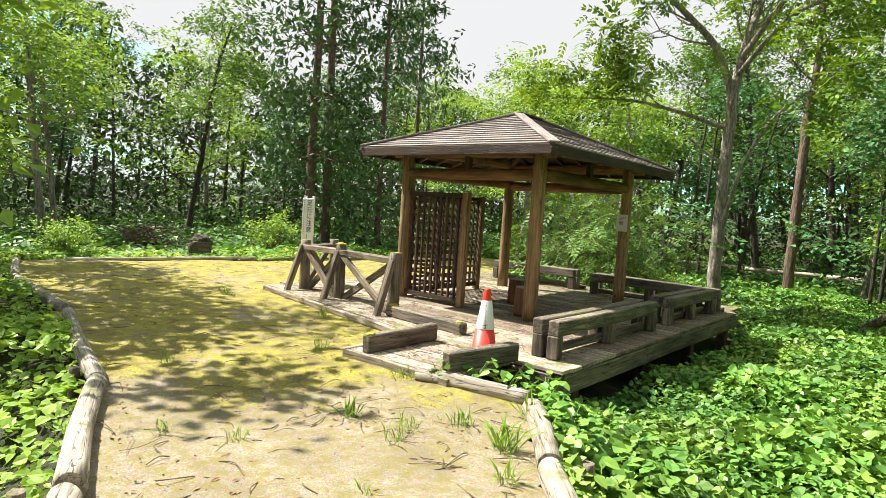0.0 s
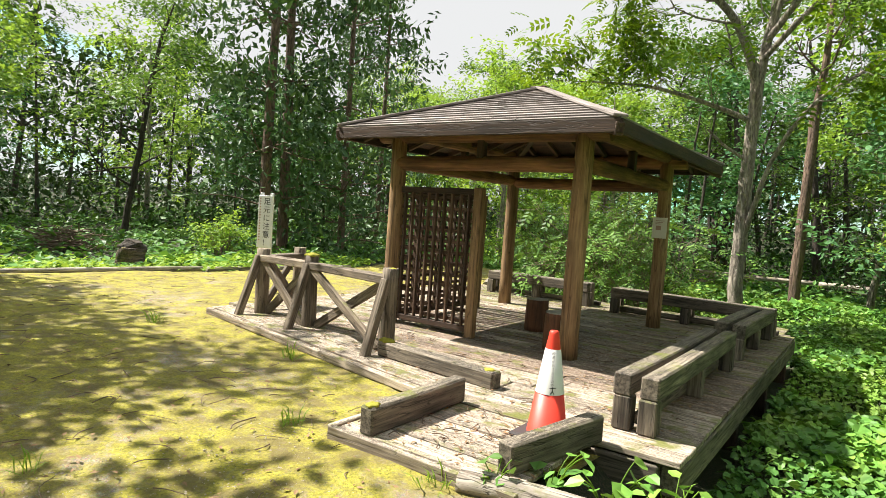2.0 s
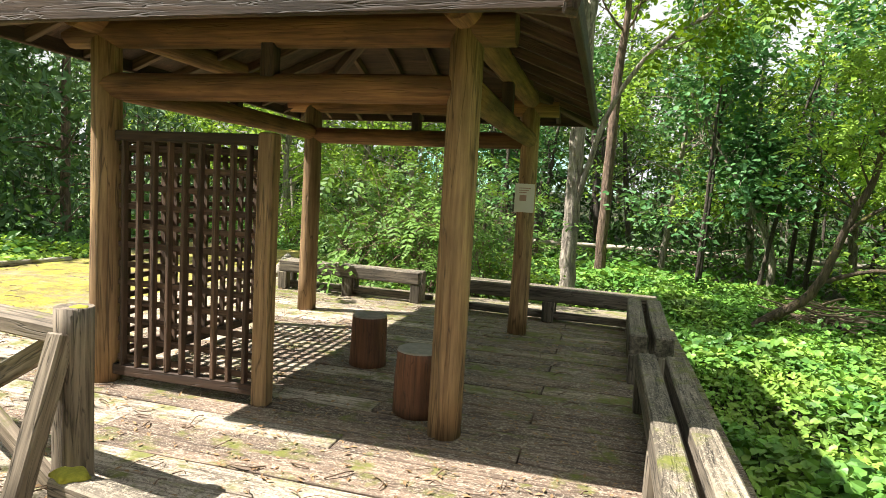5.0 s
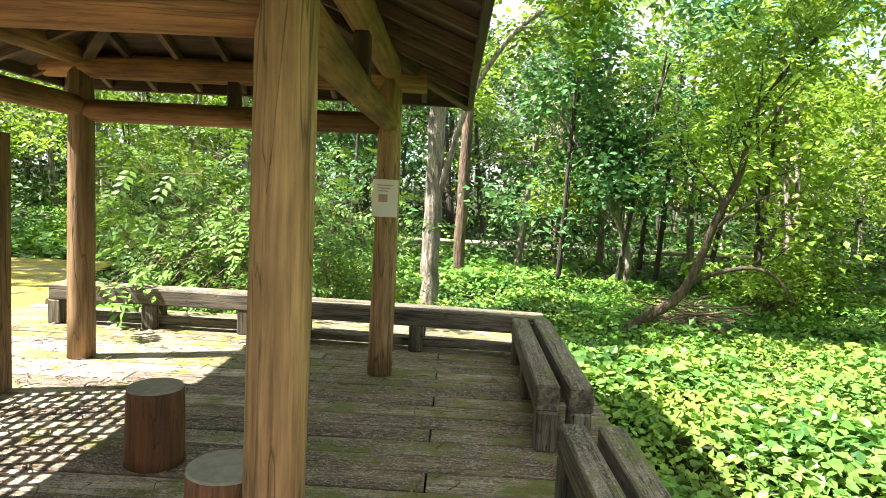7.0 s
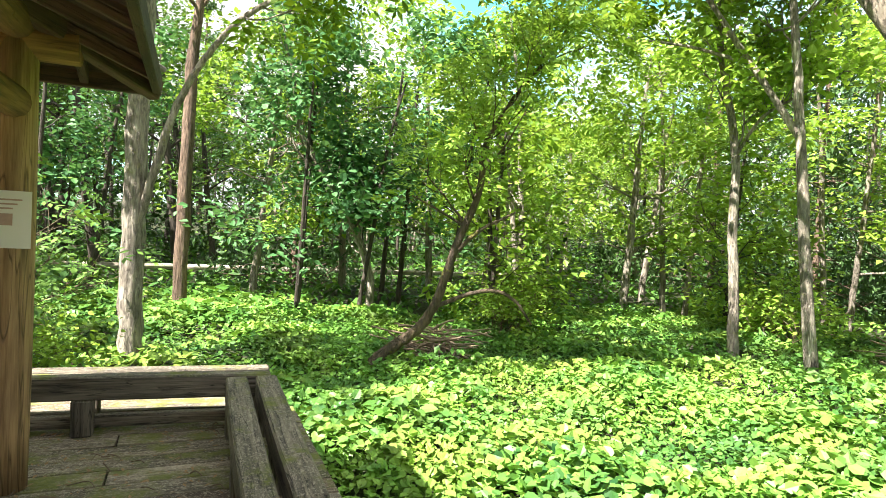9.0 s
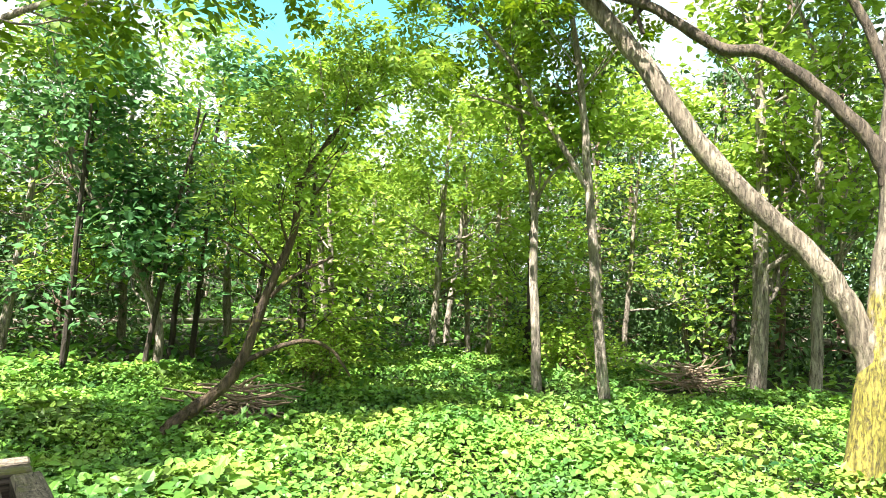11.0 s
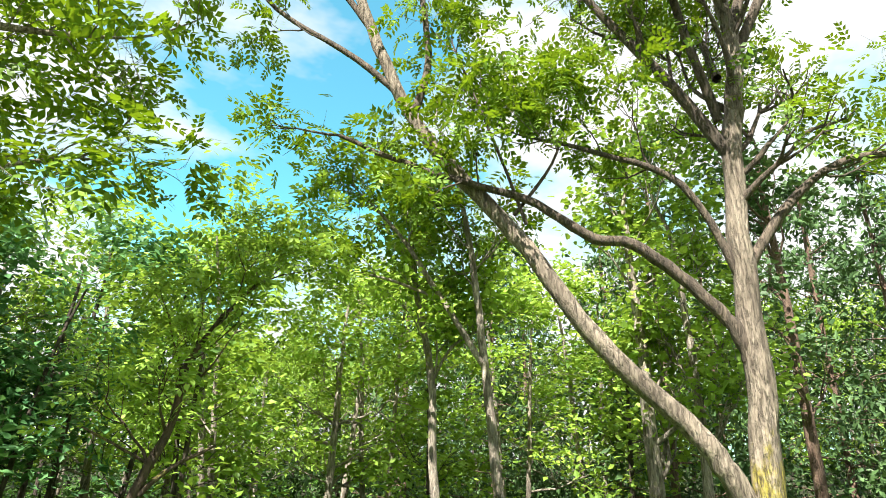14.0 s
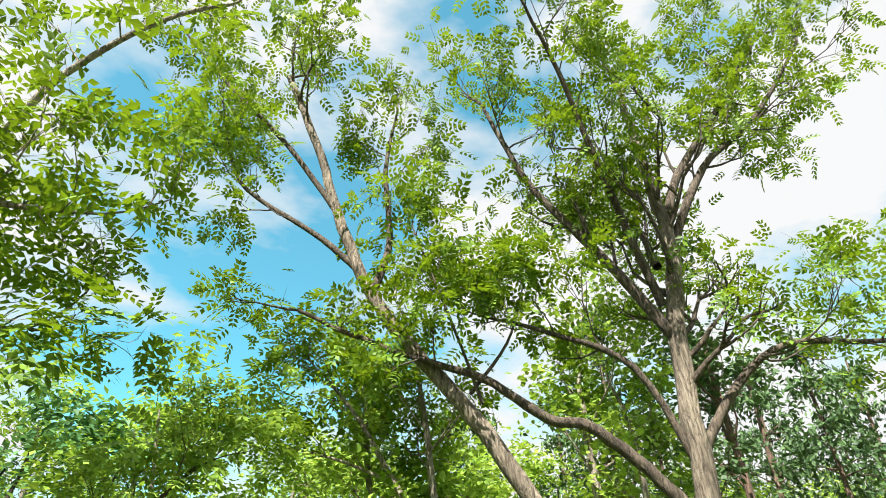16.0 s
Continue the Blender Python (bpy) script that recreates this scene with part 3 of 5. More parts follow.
def shingle_rows():
    """Courses of shingle boards, each lapped a little over the one below."""
    r = random.Random(5)
    courses = 15
    inv = gazebo.matrix_basis.inverted()
    for a, b, c, d in FACES:
        n = (b - a).cross(d - a).normalized()
        if n.z < 0:
            n = -n
        for i in range(courses):
            u0, u1 = i / courses, min((i + 1.25) / courses, 1.0)
            p0, p1 = a.lerp(d, u0), b.lerp(c, u0)
            q0, q1 = a.lerp(d, u1), b.lerp(c, u1)
            length = (p1 - p0).length
            count = 3 if length > 3.0 else 2 if length > 1.4 else 1
            cuts = [0.0] + sorted(min(max((k + r.uniform(-0.2, 0.2)) / count, 0.05), 0.95) for k in range(1, count)) + [1.0]
            for s, e in zip(cuts, cuts[1:]):
                s2, e2 = s + 0.0012, e - 0.0012
                low = [p0.lerp(p1, s2), p0.lerp(p1, e2)]
                high = [q0.lerp(q1, s2), q0.lerp(q1, e2)]
                lift = 0.024 + r.uniform(-0.003, 0.004)
                bm = bmesh.new()
                vs = [bm.verts.new(v) for v in (low[0] + n * 0.002, low[1] + n * 0.002, high[1] + n * 0.002, high[0] + n * 0.002,
                                                low[0] + n * lift, low[1] + n * lift, high[1] + n * 0.006, high[0] + n * 0.006)]
                for f in ((4, 5, 6, 7), (0, 1, 5, 4), (1, 2, 6, 5), (3, 0, 4, 7)):
                    bm.faces.new([vs[k] for k in f])
                # Local x along the course so that the grain follows it.
                m = along(low[0], low[1])
                bm.transform(m.inverted())
                part("shingle", bm, M_SHINGLE, roof, "", inv @ m)


# Fascia boards, hips and rafters.
for a, b, *_ in FACES:
    timber("fascia", a + Vector((0, 0, -0.055)), b + Vector((0, 0, -0.055)), 0.045, 0.125, M_DARK, gazebo, "", 0.006)
for (ex, ey), (tx, ty) in (((RX0, RY0), RIDGE[0]), ((RX1, RY0), RIDGE[0]), ((RX1, RY1), RIDGE[1]), ((RX0, RY1), RIDGE[1])):
    timber("hip_rafter", (ex, ey, EAVE - 0.09), (tx, ty, TOP - 0.09), 0.085, 0.12, M_LATH, gazebo)
    timber("hip_cap", (ex, ey, EAVE + 0.03), (tx, ty, TOP + 0.03), 0.14, 0.03, M_SHINGLE, gazebo, "", 0.006)
timber("ridge_cap", (CX, CY - 0.36, TOP + 0.02), (CX, CY + 0.36, TOP + 0.02), 0.22, 0.04, M_DARK, gazebo, "dark ridge cap", 0.01)
for a, b, c, d in FACES:
    n = 9
    for i in range(1, n):
        u = i / n
        foot = a.lerp(b, u)
        mid_ = (c + d) / 2
        # Common rafters run square to the eave until they meet a hip.
        edge = (b - a).normalized()
        inward = Vector((-edge.y, edge.x, 0))
        reach = min(u, 1 - u) * (b - a).length
        full = abs((mid_ - a).dot(inward))
        k = min(reach / ((b - a).length / 2 - (c - d).length / 2), 1.0)
        headp = foot + inward * full * k + Vector((0, 0, (TOP - EAVE) * k))
        drop = Vector((0, 0, -0.075))
        timber("rafter", foot + drop, headp + drop, 0.045, 0.07, M_LATH, gazebo, "", 0.004)


# ---- lattice screens ----
def lattice(p, q, z0, z1, label, end_post):
    """A screen of upright and level laths between a bottom and a top rail."""
    p, q = Vector((*p, 0)), Vector((*q, 0))
    ob = thing("lattice_screen", label, "lattice screen", "lattice screens of the gazebo", at=((p.x + q.x) / 2, (p.y + q.y) / 2, DECK))
    x = (q - p).normalized()
    side = Vector((-x.y, x.x, 0))
    length = (q - p).length
    timber("rail", p + Vector((0, 0, z0)), q + Vector((0, 0, z0)), 0.075, 0.07, M_DARK, ob, "", 0.006)
    timber("rail", p + Vector((0, 0, z1)), q + Vector((0, 0, z1)), 0.075, 0.07, M_DARK, ob, "", 0.006)
    count = max(round(length / 0.128), 9)
    for i in range(count):
        c = p + x * (length * (i + 0.6) / (count + 0.2)) - side * 0.016
        timber("lath", c + Vector((0, 0, z0 + 0.03)), c + Vector((0, 0, z1 - 0.03)), 0.046, 0.026, M_LATH, ob, "", 0.004, 0 if abs(x.y) > 0.5 else 90, 0.002)
    rows = int((z1 - z0) / 0.125)
    for i in range(rows):
        z = z0 + (z1 - z0) * (i + 0.6) / (rows + 0.2)
        timber("lath", p + side * 0.012 + Vector((0, 0, z)), q + side * 0.012 + Vector((0, 0, z)), 0.022, 0.04, M_LATH, ob, "", 0.003, 0, 0.002)
    if end_post:
        timber("end_post", q + x * 0.05 + Vector((0, 0, DECK)), q + x * 0.05 + Vector((0, 0, z1 + 0.05)), 0.105, 0.105, M_POST, ob, "", 0.01)
    return ob


lattice((PX0 + 0.1, PY0), (-2.84, PY0), 0.20, 1.78, "dark timber lattice screen filling the gazebo's front bay", True)
lattice((PX0, PY0 + 0.1), (PX0, 9.58), 0.20, 1.78, "dark timber lattice screen filling the gazebo's side bay", True)

# ---- notice on the far post ----
notice = thing("notice", "faded paper notice pinned to the gazebo post", "notice", at=(PX1 + 0.02, PY1 - 0.105, 1.52))
part("sheet", box_bm(0.20, 0.004, 0.29, 0.0), M_PAPER, notice, "", pose(-0.12, 0, 0))
part("print", box_bm(0.07, 0.004, 0.06, 0.0), M_SPOT, notice, "faded red print", pose(-0.07, -0.003, 0.0))
for i in range(3):
    part("line", box_bm(0.12 - 0.02 * i, 0.004, 0.008, 0.0), M_SPOT, notice, "", pose(-0.08, -0.003, 0.10 - 0.022 * i))

# ---- fence ----
fence = thing("fence", "weathered log-post fence with cross braces and a flat top rail", "fence", at=(-4.2, 6.4, 0))
F = [(-2.98, 6.33), (-4.38, 6.56), (-5.38, 6.66), (-5.60, 7.45)]
for i, (fx, fy) in enumerate(F):
    pole("post", (fx, fy, 0.0), (fx, fy, 0.93 - 0.01 * i), 0.088, 0.08, M_FENCE, fence, "round post with a flat cap" if i == 0 else "", 16, 0.05, seed=40 + i)
for i, ((ax, ay), (bx, by)) in enumerate(zip(F, F[1:])):
    top_z = 0.81 - 0.01 * i
    timber("top_rail", (ax, ay, top_z), (bx, by, top_z - 0.01), 0.15, 0.085, M_FENCE, fence, "", 0.01)
    dx, dy = (bx - ax), (by - ay)
    nx, ny = -dy, dx
    ln = math.hypot(dx, dy)
    nx, ny = nx / ln * 0.04, ny / ln * 0.04
    timber("cross_brace", (ax + dx * 0.06 + nx, ay + dy * 0.06 + ny, 0.10), (bx - dx * 0.06 + nx, by - dy * 0.06 + ny, 0.78), 0.05, 0.10, M_FENCE, fence)
    timber("cross_brace", (ax + dx * 0.06 - nx, ay + dy * 0.06 - ny, 0.78), (bx - dx * 0.06 - nx, by - dy * 0.06 - ny, 0.10), 0.05, 0.10, M_FENCE, fence)
for (fx, fy), (ox, oy) in zip(F[:3], ((0.0, -0.33), (0.0, -0.33), (-0.05, -0.33))):
    timber("side_brace", (fx + ox, fy + oy, 0.02), (fx, fy - 0.06, 0.82), 0.085, 0.085, M_FENCE, fence, "", 0.008)

# Moss cushions on the weathered tops.
M_MOSS = plain("moss_cushion", (0.30, 0.28, 0.03), 0.95, 60, 0.9, 0.55)


def moss_cushion(x, y, z, w, d, h, parent, seed):
    """A low uneven cushion of moss on a timber's top."""
    rr = random.Random(seed)
    bm = bmesh.new()
    bmesh.ops.create_icosphere(bm, subdivisions=3, radius=1)
    for v in bm.verts:
        k = 1 + 0.16 * math.sin(5 * v.co.x + seed) * math.cos(4 * v.co.y) + rr.uniform(-0.07, 0.07)
        v.co = Vector((v.co.x * w * k, v.co.y * d * k, max(v.co.z, -0.15) * h * k))
    part("moss", bm, M_MOSS, parent, "yellow-green moss cushion", parent.matrix_basis.inverted() @ pose(x, y, z), True)


moss_cushion(F[1][0], F[1][1], 0.918, 0.085, 0.08, 0.035, fence, 1)
moss_cushion(F[0][0] + 0.03, F[0][1], 0.928, 0.04, 0.03, 0.012, fence, 2)
moss_cushion(-1.55, 4.55, 0.275, 0.04, 0.05, 0.02, KERBS[0], 3)
moss_cushion(-2.85, 6.19, 0.236, 0.09, 0.06, 0.03, KERBS[2], 4)
moss_cushion(-1.58, 6.03, 0.236, 0.05, 0.05, 0.02, KERBS[2], 5)

# ---- traffic cone ----
cone = thing("traffic_cone", "red traffic cone with a white band on a dark base", "traffic cone", at=(-0.71, 5.33, DECK))


def turned(name, profile, material, parent, label="", sides=28):
    bm = bmesh.new()
    rings = [[bm.verts.new((r * math.cos(2 * math.pi * j / sides), r * math.sin(2 * math.pi * j / sides), z)) for j in range(sides)] for r, z in profile]
    for lo, hi in zip(rings, rings[1:]):
        for j in range(sides):
            bm.faces.new((lo[j], lo[(j + 1) % sides], hi[(j + 1) % sides], hi[j]))
    bm.faces.new(rings[-1])
    return part(name, bm, material, parent, label, smooth=True)


turned("lower_body", [(0.138, 0.025), (0.132, 0.03), (0.092, 0.302)], M_CONE, cone)
turned("band", [(0.0946, 0.30), (0.051, 0.585), (0.048, 0.587)], M_BAND, cone, "white band with black lettering")
turned("tip", [(0.050, 0.58), (0.032, 0.685), (0.029, 0.70), (0.02, 0.705)], M_CONE, cone)
part("base", box_bm(0.37, 0.37, 0.035, 0.012), M_RUBBER, cone, "square dark rubber base", pose(-0.185, 0, 0.017, 0, 0, 0))

# ---- plants ----
def turns(yaw, pitch, roll):
    """Rotation matrices (n, 3, 3): roll about x, then pitch about y, then yaw about z."""
    cy, sy, cp, sp, cr, sr = np.cos(yaw), np.sin(yaw), np.cos(pitch), np.sin(pitch), np.cos(roll), np.sin(roll)
    m = np.empty((len(yaw), 3, 3))
    m[:, 0] = np.stack([cy * cp, cy * sp * sr - sy * cr, cy * sp * cr + sy * sr], -1)
    m[:, 1] = np.stack([sy * cp, sy * sp * sr + cy * cr, sy * sp * cr - cy * sr], -1)
    m[:, 2] = np.stack([-sp, cp * sr, cp * cr], -1)
    return m


def spread(shape, faces, where, rot, size):
    """Copies of one small shape at many places, as arrays."""
    shape, faces = np.asarray(shape, float), np.asarray(faces)
    v = np.einsum("nij,kj->nki", rot, shape) * np.asarray(size)[:, None, None] + where[:, None, :]
    f = faces[None] + (np.arange(len(where)) * len(shape))[:, None, None]
    return v.reshape(-1, 3), f.reshape(-1, faces.shape[1])


# A broad leaf folded at its midrib, one unit long from its stalk; a narrow leaflet; a pinnate frond.
BROAD = [(0, 0, 0), (0.22, 0.40, 0.07), (0.66, 0.34, 0.05), (1, 0, -0.08), (0.66, -0.34, 0.05), (0.22, -0.40, 0.07)]
BROAD_F = [(0, 3, 2, 1), (0, 5, 4, 3)]
SLIM = [(0, 0, 0), (0.45, 0.20, 0.03), (1, 0, -0.05), (0.45, -0.20, 0.03)]
SLIM_F = [(0, 3, 2, 1)]
LEAF = [(0, 0, 0), (0.42, 0.30, 0.06), (1, 0, -0.06), (0.42, -0.30, 0.06)]


def frond_shape(pairs=4, droop=0.35, leaflet=0.44):
    v, f = [], []
    for i in range(pairs):
        u = 0.18 + 0.78 * i / (pairs - 1)
        base = np.array([u, 0, -droop * u * u])
        s = leaflet * (1.0 - 0.35 * abs(u - 0.55))
        for side in (-1, 1):
            a = radians(62 - 14 * u) * side
            c = np.array([math.cos(a), math.sin(a), -0.18])
            w = np.array([-math.sin(a), math.cos(a), 0]) * 0.26
            k = len(v)
            v += [base, base + (c * 0.45 + w) * s, base + c * s - np.array([0, 0, 0.05 * s]), base + (c * 0.45 - w) * s]
            f.append((k, k + 1, k + 2, k + 3))
    k = len(v)
    tip = np.array([1.0, 0, -droop])
    v += [tip, tip + np.array([0.12, 0.05, -0.05]), tip + np.array([0.27, 0, -0.14]), tip + np.array([0.12, -0.05, -0.05])]
    f.append((k, k + 1, k + 2, k + 3))
    return np.array(v), np.array(f)


FROND, FROND_F = frond_shape()


class Growth:
    """Limbs as tapered tubes, and the points that carry leaves."""

    def __init__(self, seed, fine=True):
        self.fine = fine
        self.r = np.random.default_rng(seed)
        self.v, self.f, self.n, self.tips = [], [], 0, []

    def tube(self, pts, radii, sides=8):
        pts = np.asarray(pts, float)
        d = np.gradient(pts, axis=0)
        d /= np.linalg.norm(d, axis=1)[:, None] + 1e-9
        ref = np.array([0.31, 0.95, 0.05])
        a = np.cross(d, ref)
        a /= np.linalg.norm(a, axis=1)[:, None] + 1e-9
        b = np.cross(d, a)
        ang = np.arange(sides) * 2 * math.pi / sides
        wob = 1 + 0.05 * self.r.standard_normal((len(pts), sides))
        ring = pts[:, None] + (a[:, None] * np.cos(ang)[None, :, None] + b[:, None] * np.sin(ang)[None, :, None]) * (np.asarray(radii)[:, None] * wob)[..., None]
        i, j = np.meshgrid(np.arange(len(pts) - 1), np.arange(sides), indexing="ij")
        p, q = i * sides + j, i * sides + (j + 1) % sides
        self.f.append(np.stack([p, q, q + sides, p + sides], -1).reshape(-1, 4) + self.n)
        self.v.append(ring.reshape(-1, 3))
        self.n += len(pts) * sides

    def path(self, knots, steps=5):
        """A smooth line through a few knots."""
        k = np.asarray(knots, float)
        out = []
        for i in range(len(k) - 1):
            p0, p1, p2, p3 = k[max(i - 1, 0)], k[i], k[i + 1], k[min(i + 2, len(k) - 1)]
            for u in np.linspace(0, 1, steps, endpoint=False):
                out.append(0.5 * (2 * p1 + (p2 - p0) * u + (2 * p0 - 5 * p1 + 4 * p2 - p3) * u * u + (3 * p1 - p0 - 3 * p2 + p3) * u ** 3))
        return np.array(out + [k[-1]])

    def limb(self, knots, r0, r1, sides=8, leafy=True, twigs=6, twig=1.2, level=2, sag=0.0, start=0.3):
        """A limb through knots, with twigs along its outer part."""
        pts = self.path(knots)
        pts[1:-1] += self.r.standard_normal((len(pts) - 2, 3)) * 0.07 * r0
        rad = np.linspace(1, 0, len(pts)) ** 0.8 * (r0 - r1) + r1
        self.tube(pts, rad, sides)
        if leafy:
            for u in self.r.uniform(start, 1.0, twigs):
                i = min(int(u * (len(pts) - 1)), len(pts) - 2)
                d = pts[i + 1] - pts[i]
                self.branch(pts[i], self.swing(d, self.r.uniform(0.5, 1.2)), twig * self.r.uniform(0.6, 1.2), max(rad[i] * 0.4, 0.012), level, sag)
            self.branch(pts[-1], pts[-1] - pts[-2], twig, r1, level, sag)
        return pts

    def swing(self, d, angle):
        d = d / (np.linalg.norm(d) + 1e-9)
        s = self.r.standard_normal(3)
        s -= s @ d * d
        s /= np.linalg.norm(s) + 1e-9
        return d * math.cos(angle) + s * math.sin(angle)

    def branch(self, p, d, length, r, level, sag=0.0, kids=3, lift=0.12):
        n = 5 if level > 0 else 3
        d = d / (np.linalg.norm(d) + 1e-9)
        pts = [np.array(p, float)]
        for _ in range(n):
            d = d + self.r.standard_normal(3) * 0.16 + np.array([0, 0, lift - sag])
            d /= np.linalg.norm(d)
            pts.append(pts[-1] + d * length / n)
        if self.fine or level > 0:
            self.tube(pts, np.linspace(r, r * 0.35, n + 1), 6 if r > 0.03 else 4 if r > 0.015 else 3)
        if level <= 0:
            for i in (1, 2, 3):
                self.tips.append((pts[i], d))
            return
        for k in range(kids):
            i = self.r.integers(2, n + 1)
            self.branch(pts[i], self.swing(d, self.r.uniform(0.5, 1.0)), length * self.r.uniform(0.5, 0.8), r * 0.5, level - 1, sag, kids, lift)
        if level == 1:
            self.tips.append((pts[-1], d))

    def wood_mesh(self, name):
        return mesh_of(name, np.concatenate(self.v), np.concatenate(self.f), True)

    def leaves(self, name, kind, per_tip, size, jitter=0.12, flat=0.5, layer=1.0):
        """Leaves round the tips; kind is 'frond', 'broad' or 'slim'."""
        tips = np.array([t for t, _ in self.tips])
        dirs = np.array([d for _, d in self.tips])
        n = len(tips) * per_tip
        where = np.repeat(tips, per_tip, 0) + self.r.standard_normal((n, 3)) * np.array([jitter, jitter, jitter * layer])
        d = np.repeat(dirs, per_tip, 0)
        yaw = np.arctan2(d[:, 1], d[:, 0]) + self.r.normal(0, 1.1, n)
        pitch = self.r.normal(0.15, flat, n)
        roll = self.r.normal(0, flat, n)
        s = size * self.r.uniform(0.6, 1.25, n)
        shape, faces = {"frond": (FROND, FROND_F), "broad": (BROAD, BROAD_F), "slim": (SLIM, SLIM_F), "leaf": (LEAF, SLIM_F)}[kind]
        v, f = spread(shape, faces, where, turns(yaw, pitch, roll), s)
        return mesh_of(name, v, f)


def plant(name, label, category, g, bark_mat, leaf_mat, at=(0, 0, 0), group="", kind="broad", per_tip=6, size=0.15, jitter=0.12, flat=0.5, layer=1.0, branch_mat=None):
    """One tree or bush: an Empty at its foot with trunk, branches and crown."""
    ob = thing(name, label, category, group, at)
    back = ob.matrix_basis.inverted()
    link("trunk" if name != "bush" else "stem", mesh_of("trunk", g.v[0], g.f[0], True), bark_mat, ob, "", back)
    if len(g.v) > 1:
        twigs = link("branchwork", mesh_of("branchwork", np.concatenate(g.v[1:]), np.concatenate(g.f[1:]) - len(g.v[0]), True), branch_mat or bark_mat, ob, "", back)
        tagged(twigs, kind="stuff")
    if g.tips:
        link("crown", g.leaves("crown", kind, per_tip, size, jitter, flat, layer), leaf_mat, ob, "", ob.matrix_basis.inverted())
    return ob


# The large leaning-limbed tree in the clearing.
def big_tree():
    g = Growth(11)
    top = [(7.3, 9.16, -0.6), (7.3, 9.16, -0.1), (7.39, 9.05, 1.13), (7.45, 8.97, 2.42), (7.47, 8.95, 4.21), (7.52, 8.82, 6.1), (7.62, 8.66, 7.55), (7.55, 8.75, 9.2), (7.5, 8.83, 11.2)]
    g.limb(top, 0.212, 0.055, 16, twigs=10, twig=1.6, start=0.55, level=2)
    low = Growth(12)
    low.limb([(7.37, 9.08, 0.72), (7.27, 9.2, 1.2), (7.09, 9.41, 1.74), (6.85, 9.7, 2.2), (6.21, 10.48, 3.2), (5.80, 11.15, 4.40), (5.36, 11.8, 5.35), (4.87, 12.5, 6.5), (4.5, 13.0, 8.0), (4.18, 13.45, 9.6), (3.75, 14.05, 11.4)], 0.150, 0.06, 14, leafy=False)
    for u in (0.25, 0.55, 0.85, 1.0):
        g.branch(np.array([4.18 - 0.43 * u, 13.45 + 0.6 * u, 9.6 + 1.8 * u]), g.swing(np.array([0, 0, 1.0]), 0.8), 1.3, 0.03, 2)
    g.limb([(7.45, 9.0, 2.9), (7.30, 9.12, 3.35), (7.03, 9.49, 3.9), (6.59, 10.03, 4.44), (6.27, 10.42, 4.52), (5.81, 10.97, 4.98), (5.44, 11.42, 5.18), (4.7, 12.33, 5.56), (4.08, 13.09, 6.0)], 0.10, 0.025, 10, twigs=3, twig=0.8, start=0.75)
    g.limb([(7.5, 8.85, 5.7), (6.96, 9.59, 7.2), (6.4, 10.38, 8.6), (5.94, 11.03, 10.7)], 0.10, 0.03, 8, twigs=8, twig=1.5)
    g.limb([(7.6, 8.7, 7.4), (7.9, 8.3, 8.9), (8.77, 7.04, 11.2), (9.3, 6.2, 13.2)], 0.09, 0.03, 8, twigs=8, twig=1.6)
    g.limb([(7.6, 8.7, 7.2), (8.2, 7.9, 9.1), (8.9, 6.9, 10.3), (9.7, 5.7, 12.4)], 0.08, 0.03, 8, twigs=8, twig=1.6)
    g.limb([(7.46, 8.96, 3.9), (7.07, 9.44, 5.3), (6.46, 10.31, 5.8), (5.8, 11.0, 6.0)], 0.06, 0.02, 8, twigs=6, twig=1.2)
    g.limb([(7.47, 8.95, 4.0), (7.85, 8.35, 5.0), (8.37, 7.61, 5.65), (9.16, 6.49, 5.7), (9.9, 5.6, 5.9)], 0.075, 0.02, 8, twigs=9, twig=1.3)
    g.limb([(4.55, 12.95, 7.9), (3.9, 13.9, 9.6), (3.1, 15.0, 11.2), (2.3, 16.1, 13.0)], 0.055, 0.02, 8, twigs=6, twig=1.3, start=0.5)
    g.limb([(4.9, 12.45, 6.5), (5.04, 12.31, 7.5), (4.95, 12.43, 9.0), (5.0, 12.3, 10.4)], 0.07, 0.02, 8, twigs=4, twig=0.9, start=0.6)
    g.limb([(4.8, 12.6, 6.8), (4.41, 13.2, 7.5), (3.6, 14.3, 8.5), (3.3, 14.7, 9.4)], 0.06, 0.018, 8, twigs=7, twig=1.0)
    g.limb([(5.72, 11.1, 4.7), (5.6, 11.25, 5.3), (5.35, 11.55, 6.4), (5.1, 11.9, 7.6)], 0.028, 0.012, 6, twigs=3, twig=0.6)
    g.limb([(5.66, 11.25, 4.85), (5.95, 10.8, 5.6), (6.1, 10.6, 6.4)], 0.03, 0.012, 6, twigs=3, twig=0.6)
    g.limb([(7.45, 8.95, 6.3), (6.6, 9.2, 8.4), (5.6, 9.3, 10.0), (4.6, 9.4, 11.0)], 0.07, 0.02, 8, twigs=9, twig=1.6)
    g.limb([(7.5, 8.9, 7.0), (8.6, 9.4, 8.8), (9.6, 10.2, 10.0)], 0.07, 0.02, 8, twigs=8, twig=1.6)
    ob = plant("tree", "grey-barked tree, mossy foot, long leaning limb, feathery bright leaves", "tree", g, M_BARK_BIG, M_LEAF_WALNUT, (7.3, 9.16, -0.45), kind="frond", per_tip=2, size=0.265, jitter=0.15, flat=0.6, branch_mat=M_BARK_SHADED_BRANCH)
    link("limb", low.wood_mesh("limb"), M_BARK_LIMB, ob, "bare grey-brown leaning limb", ob.matrix_basis.inverted())


big_tree()


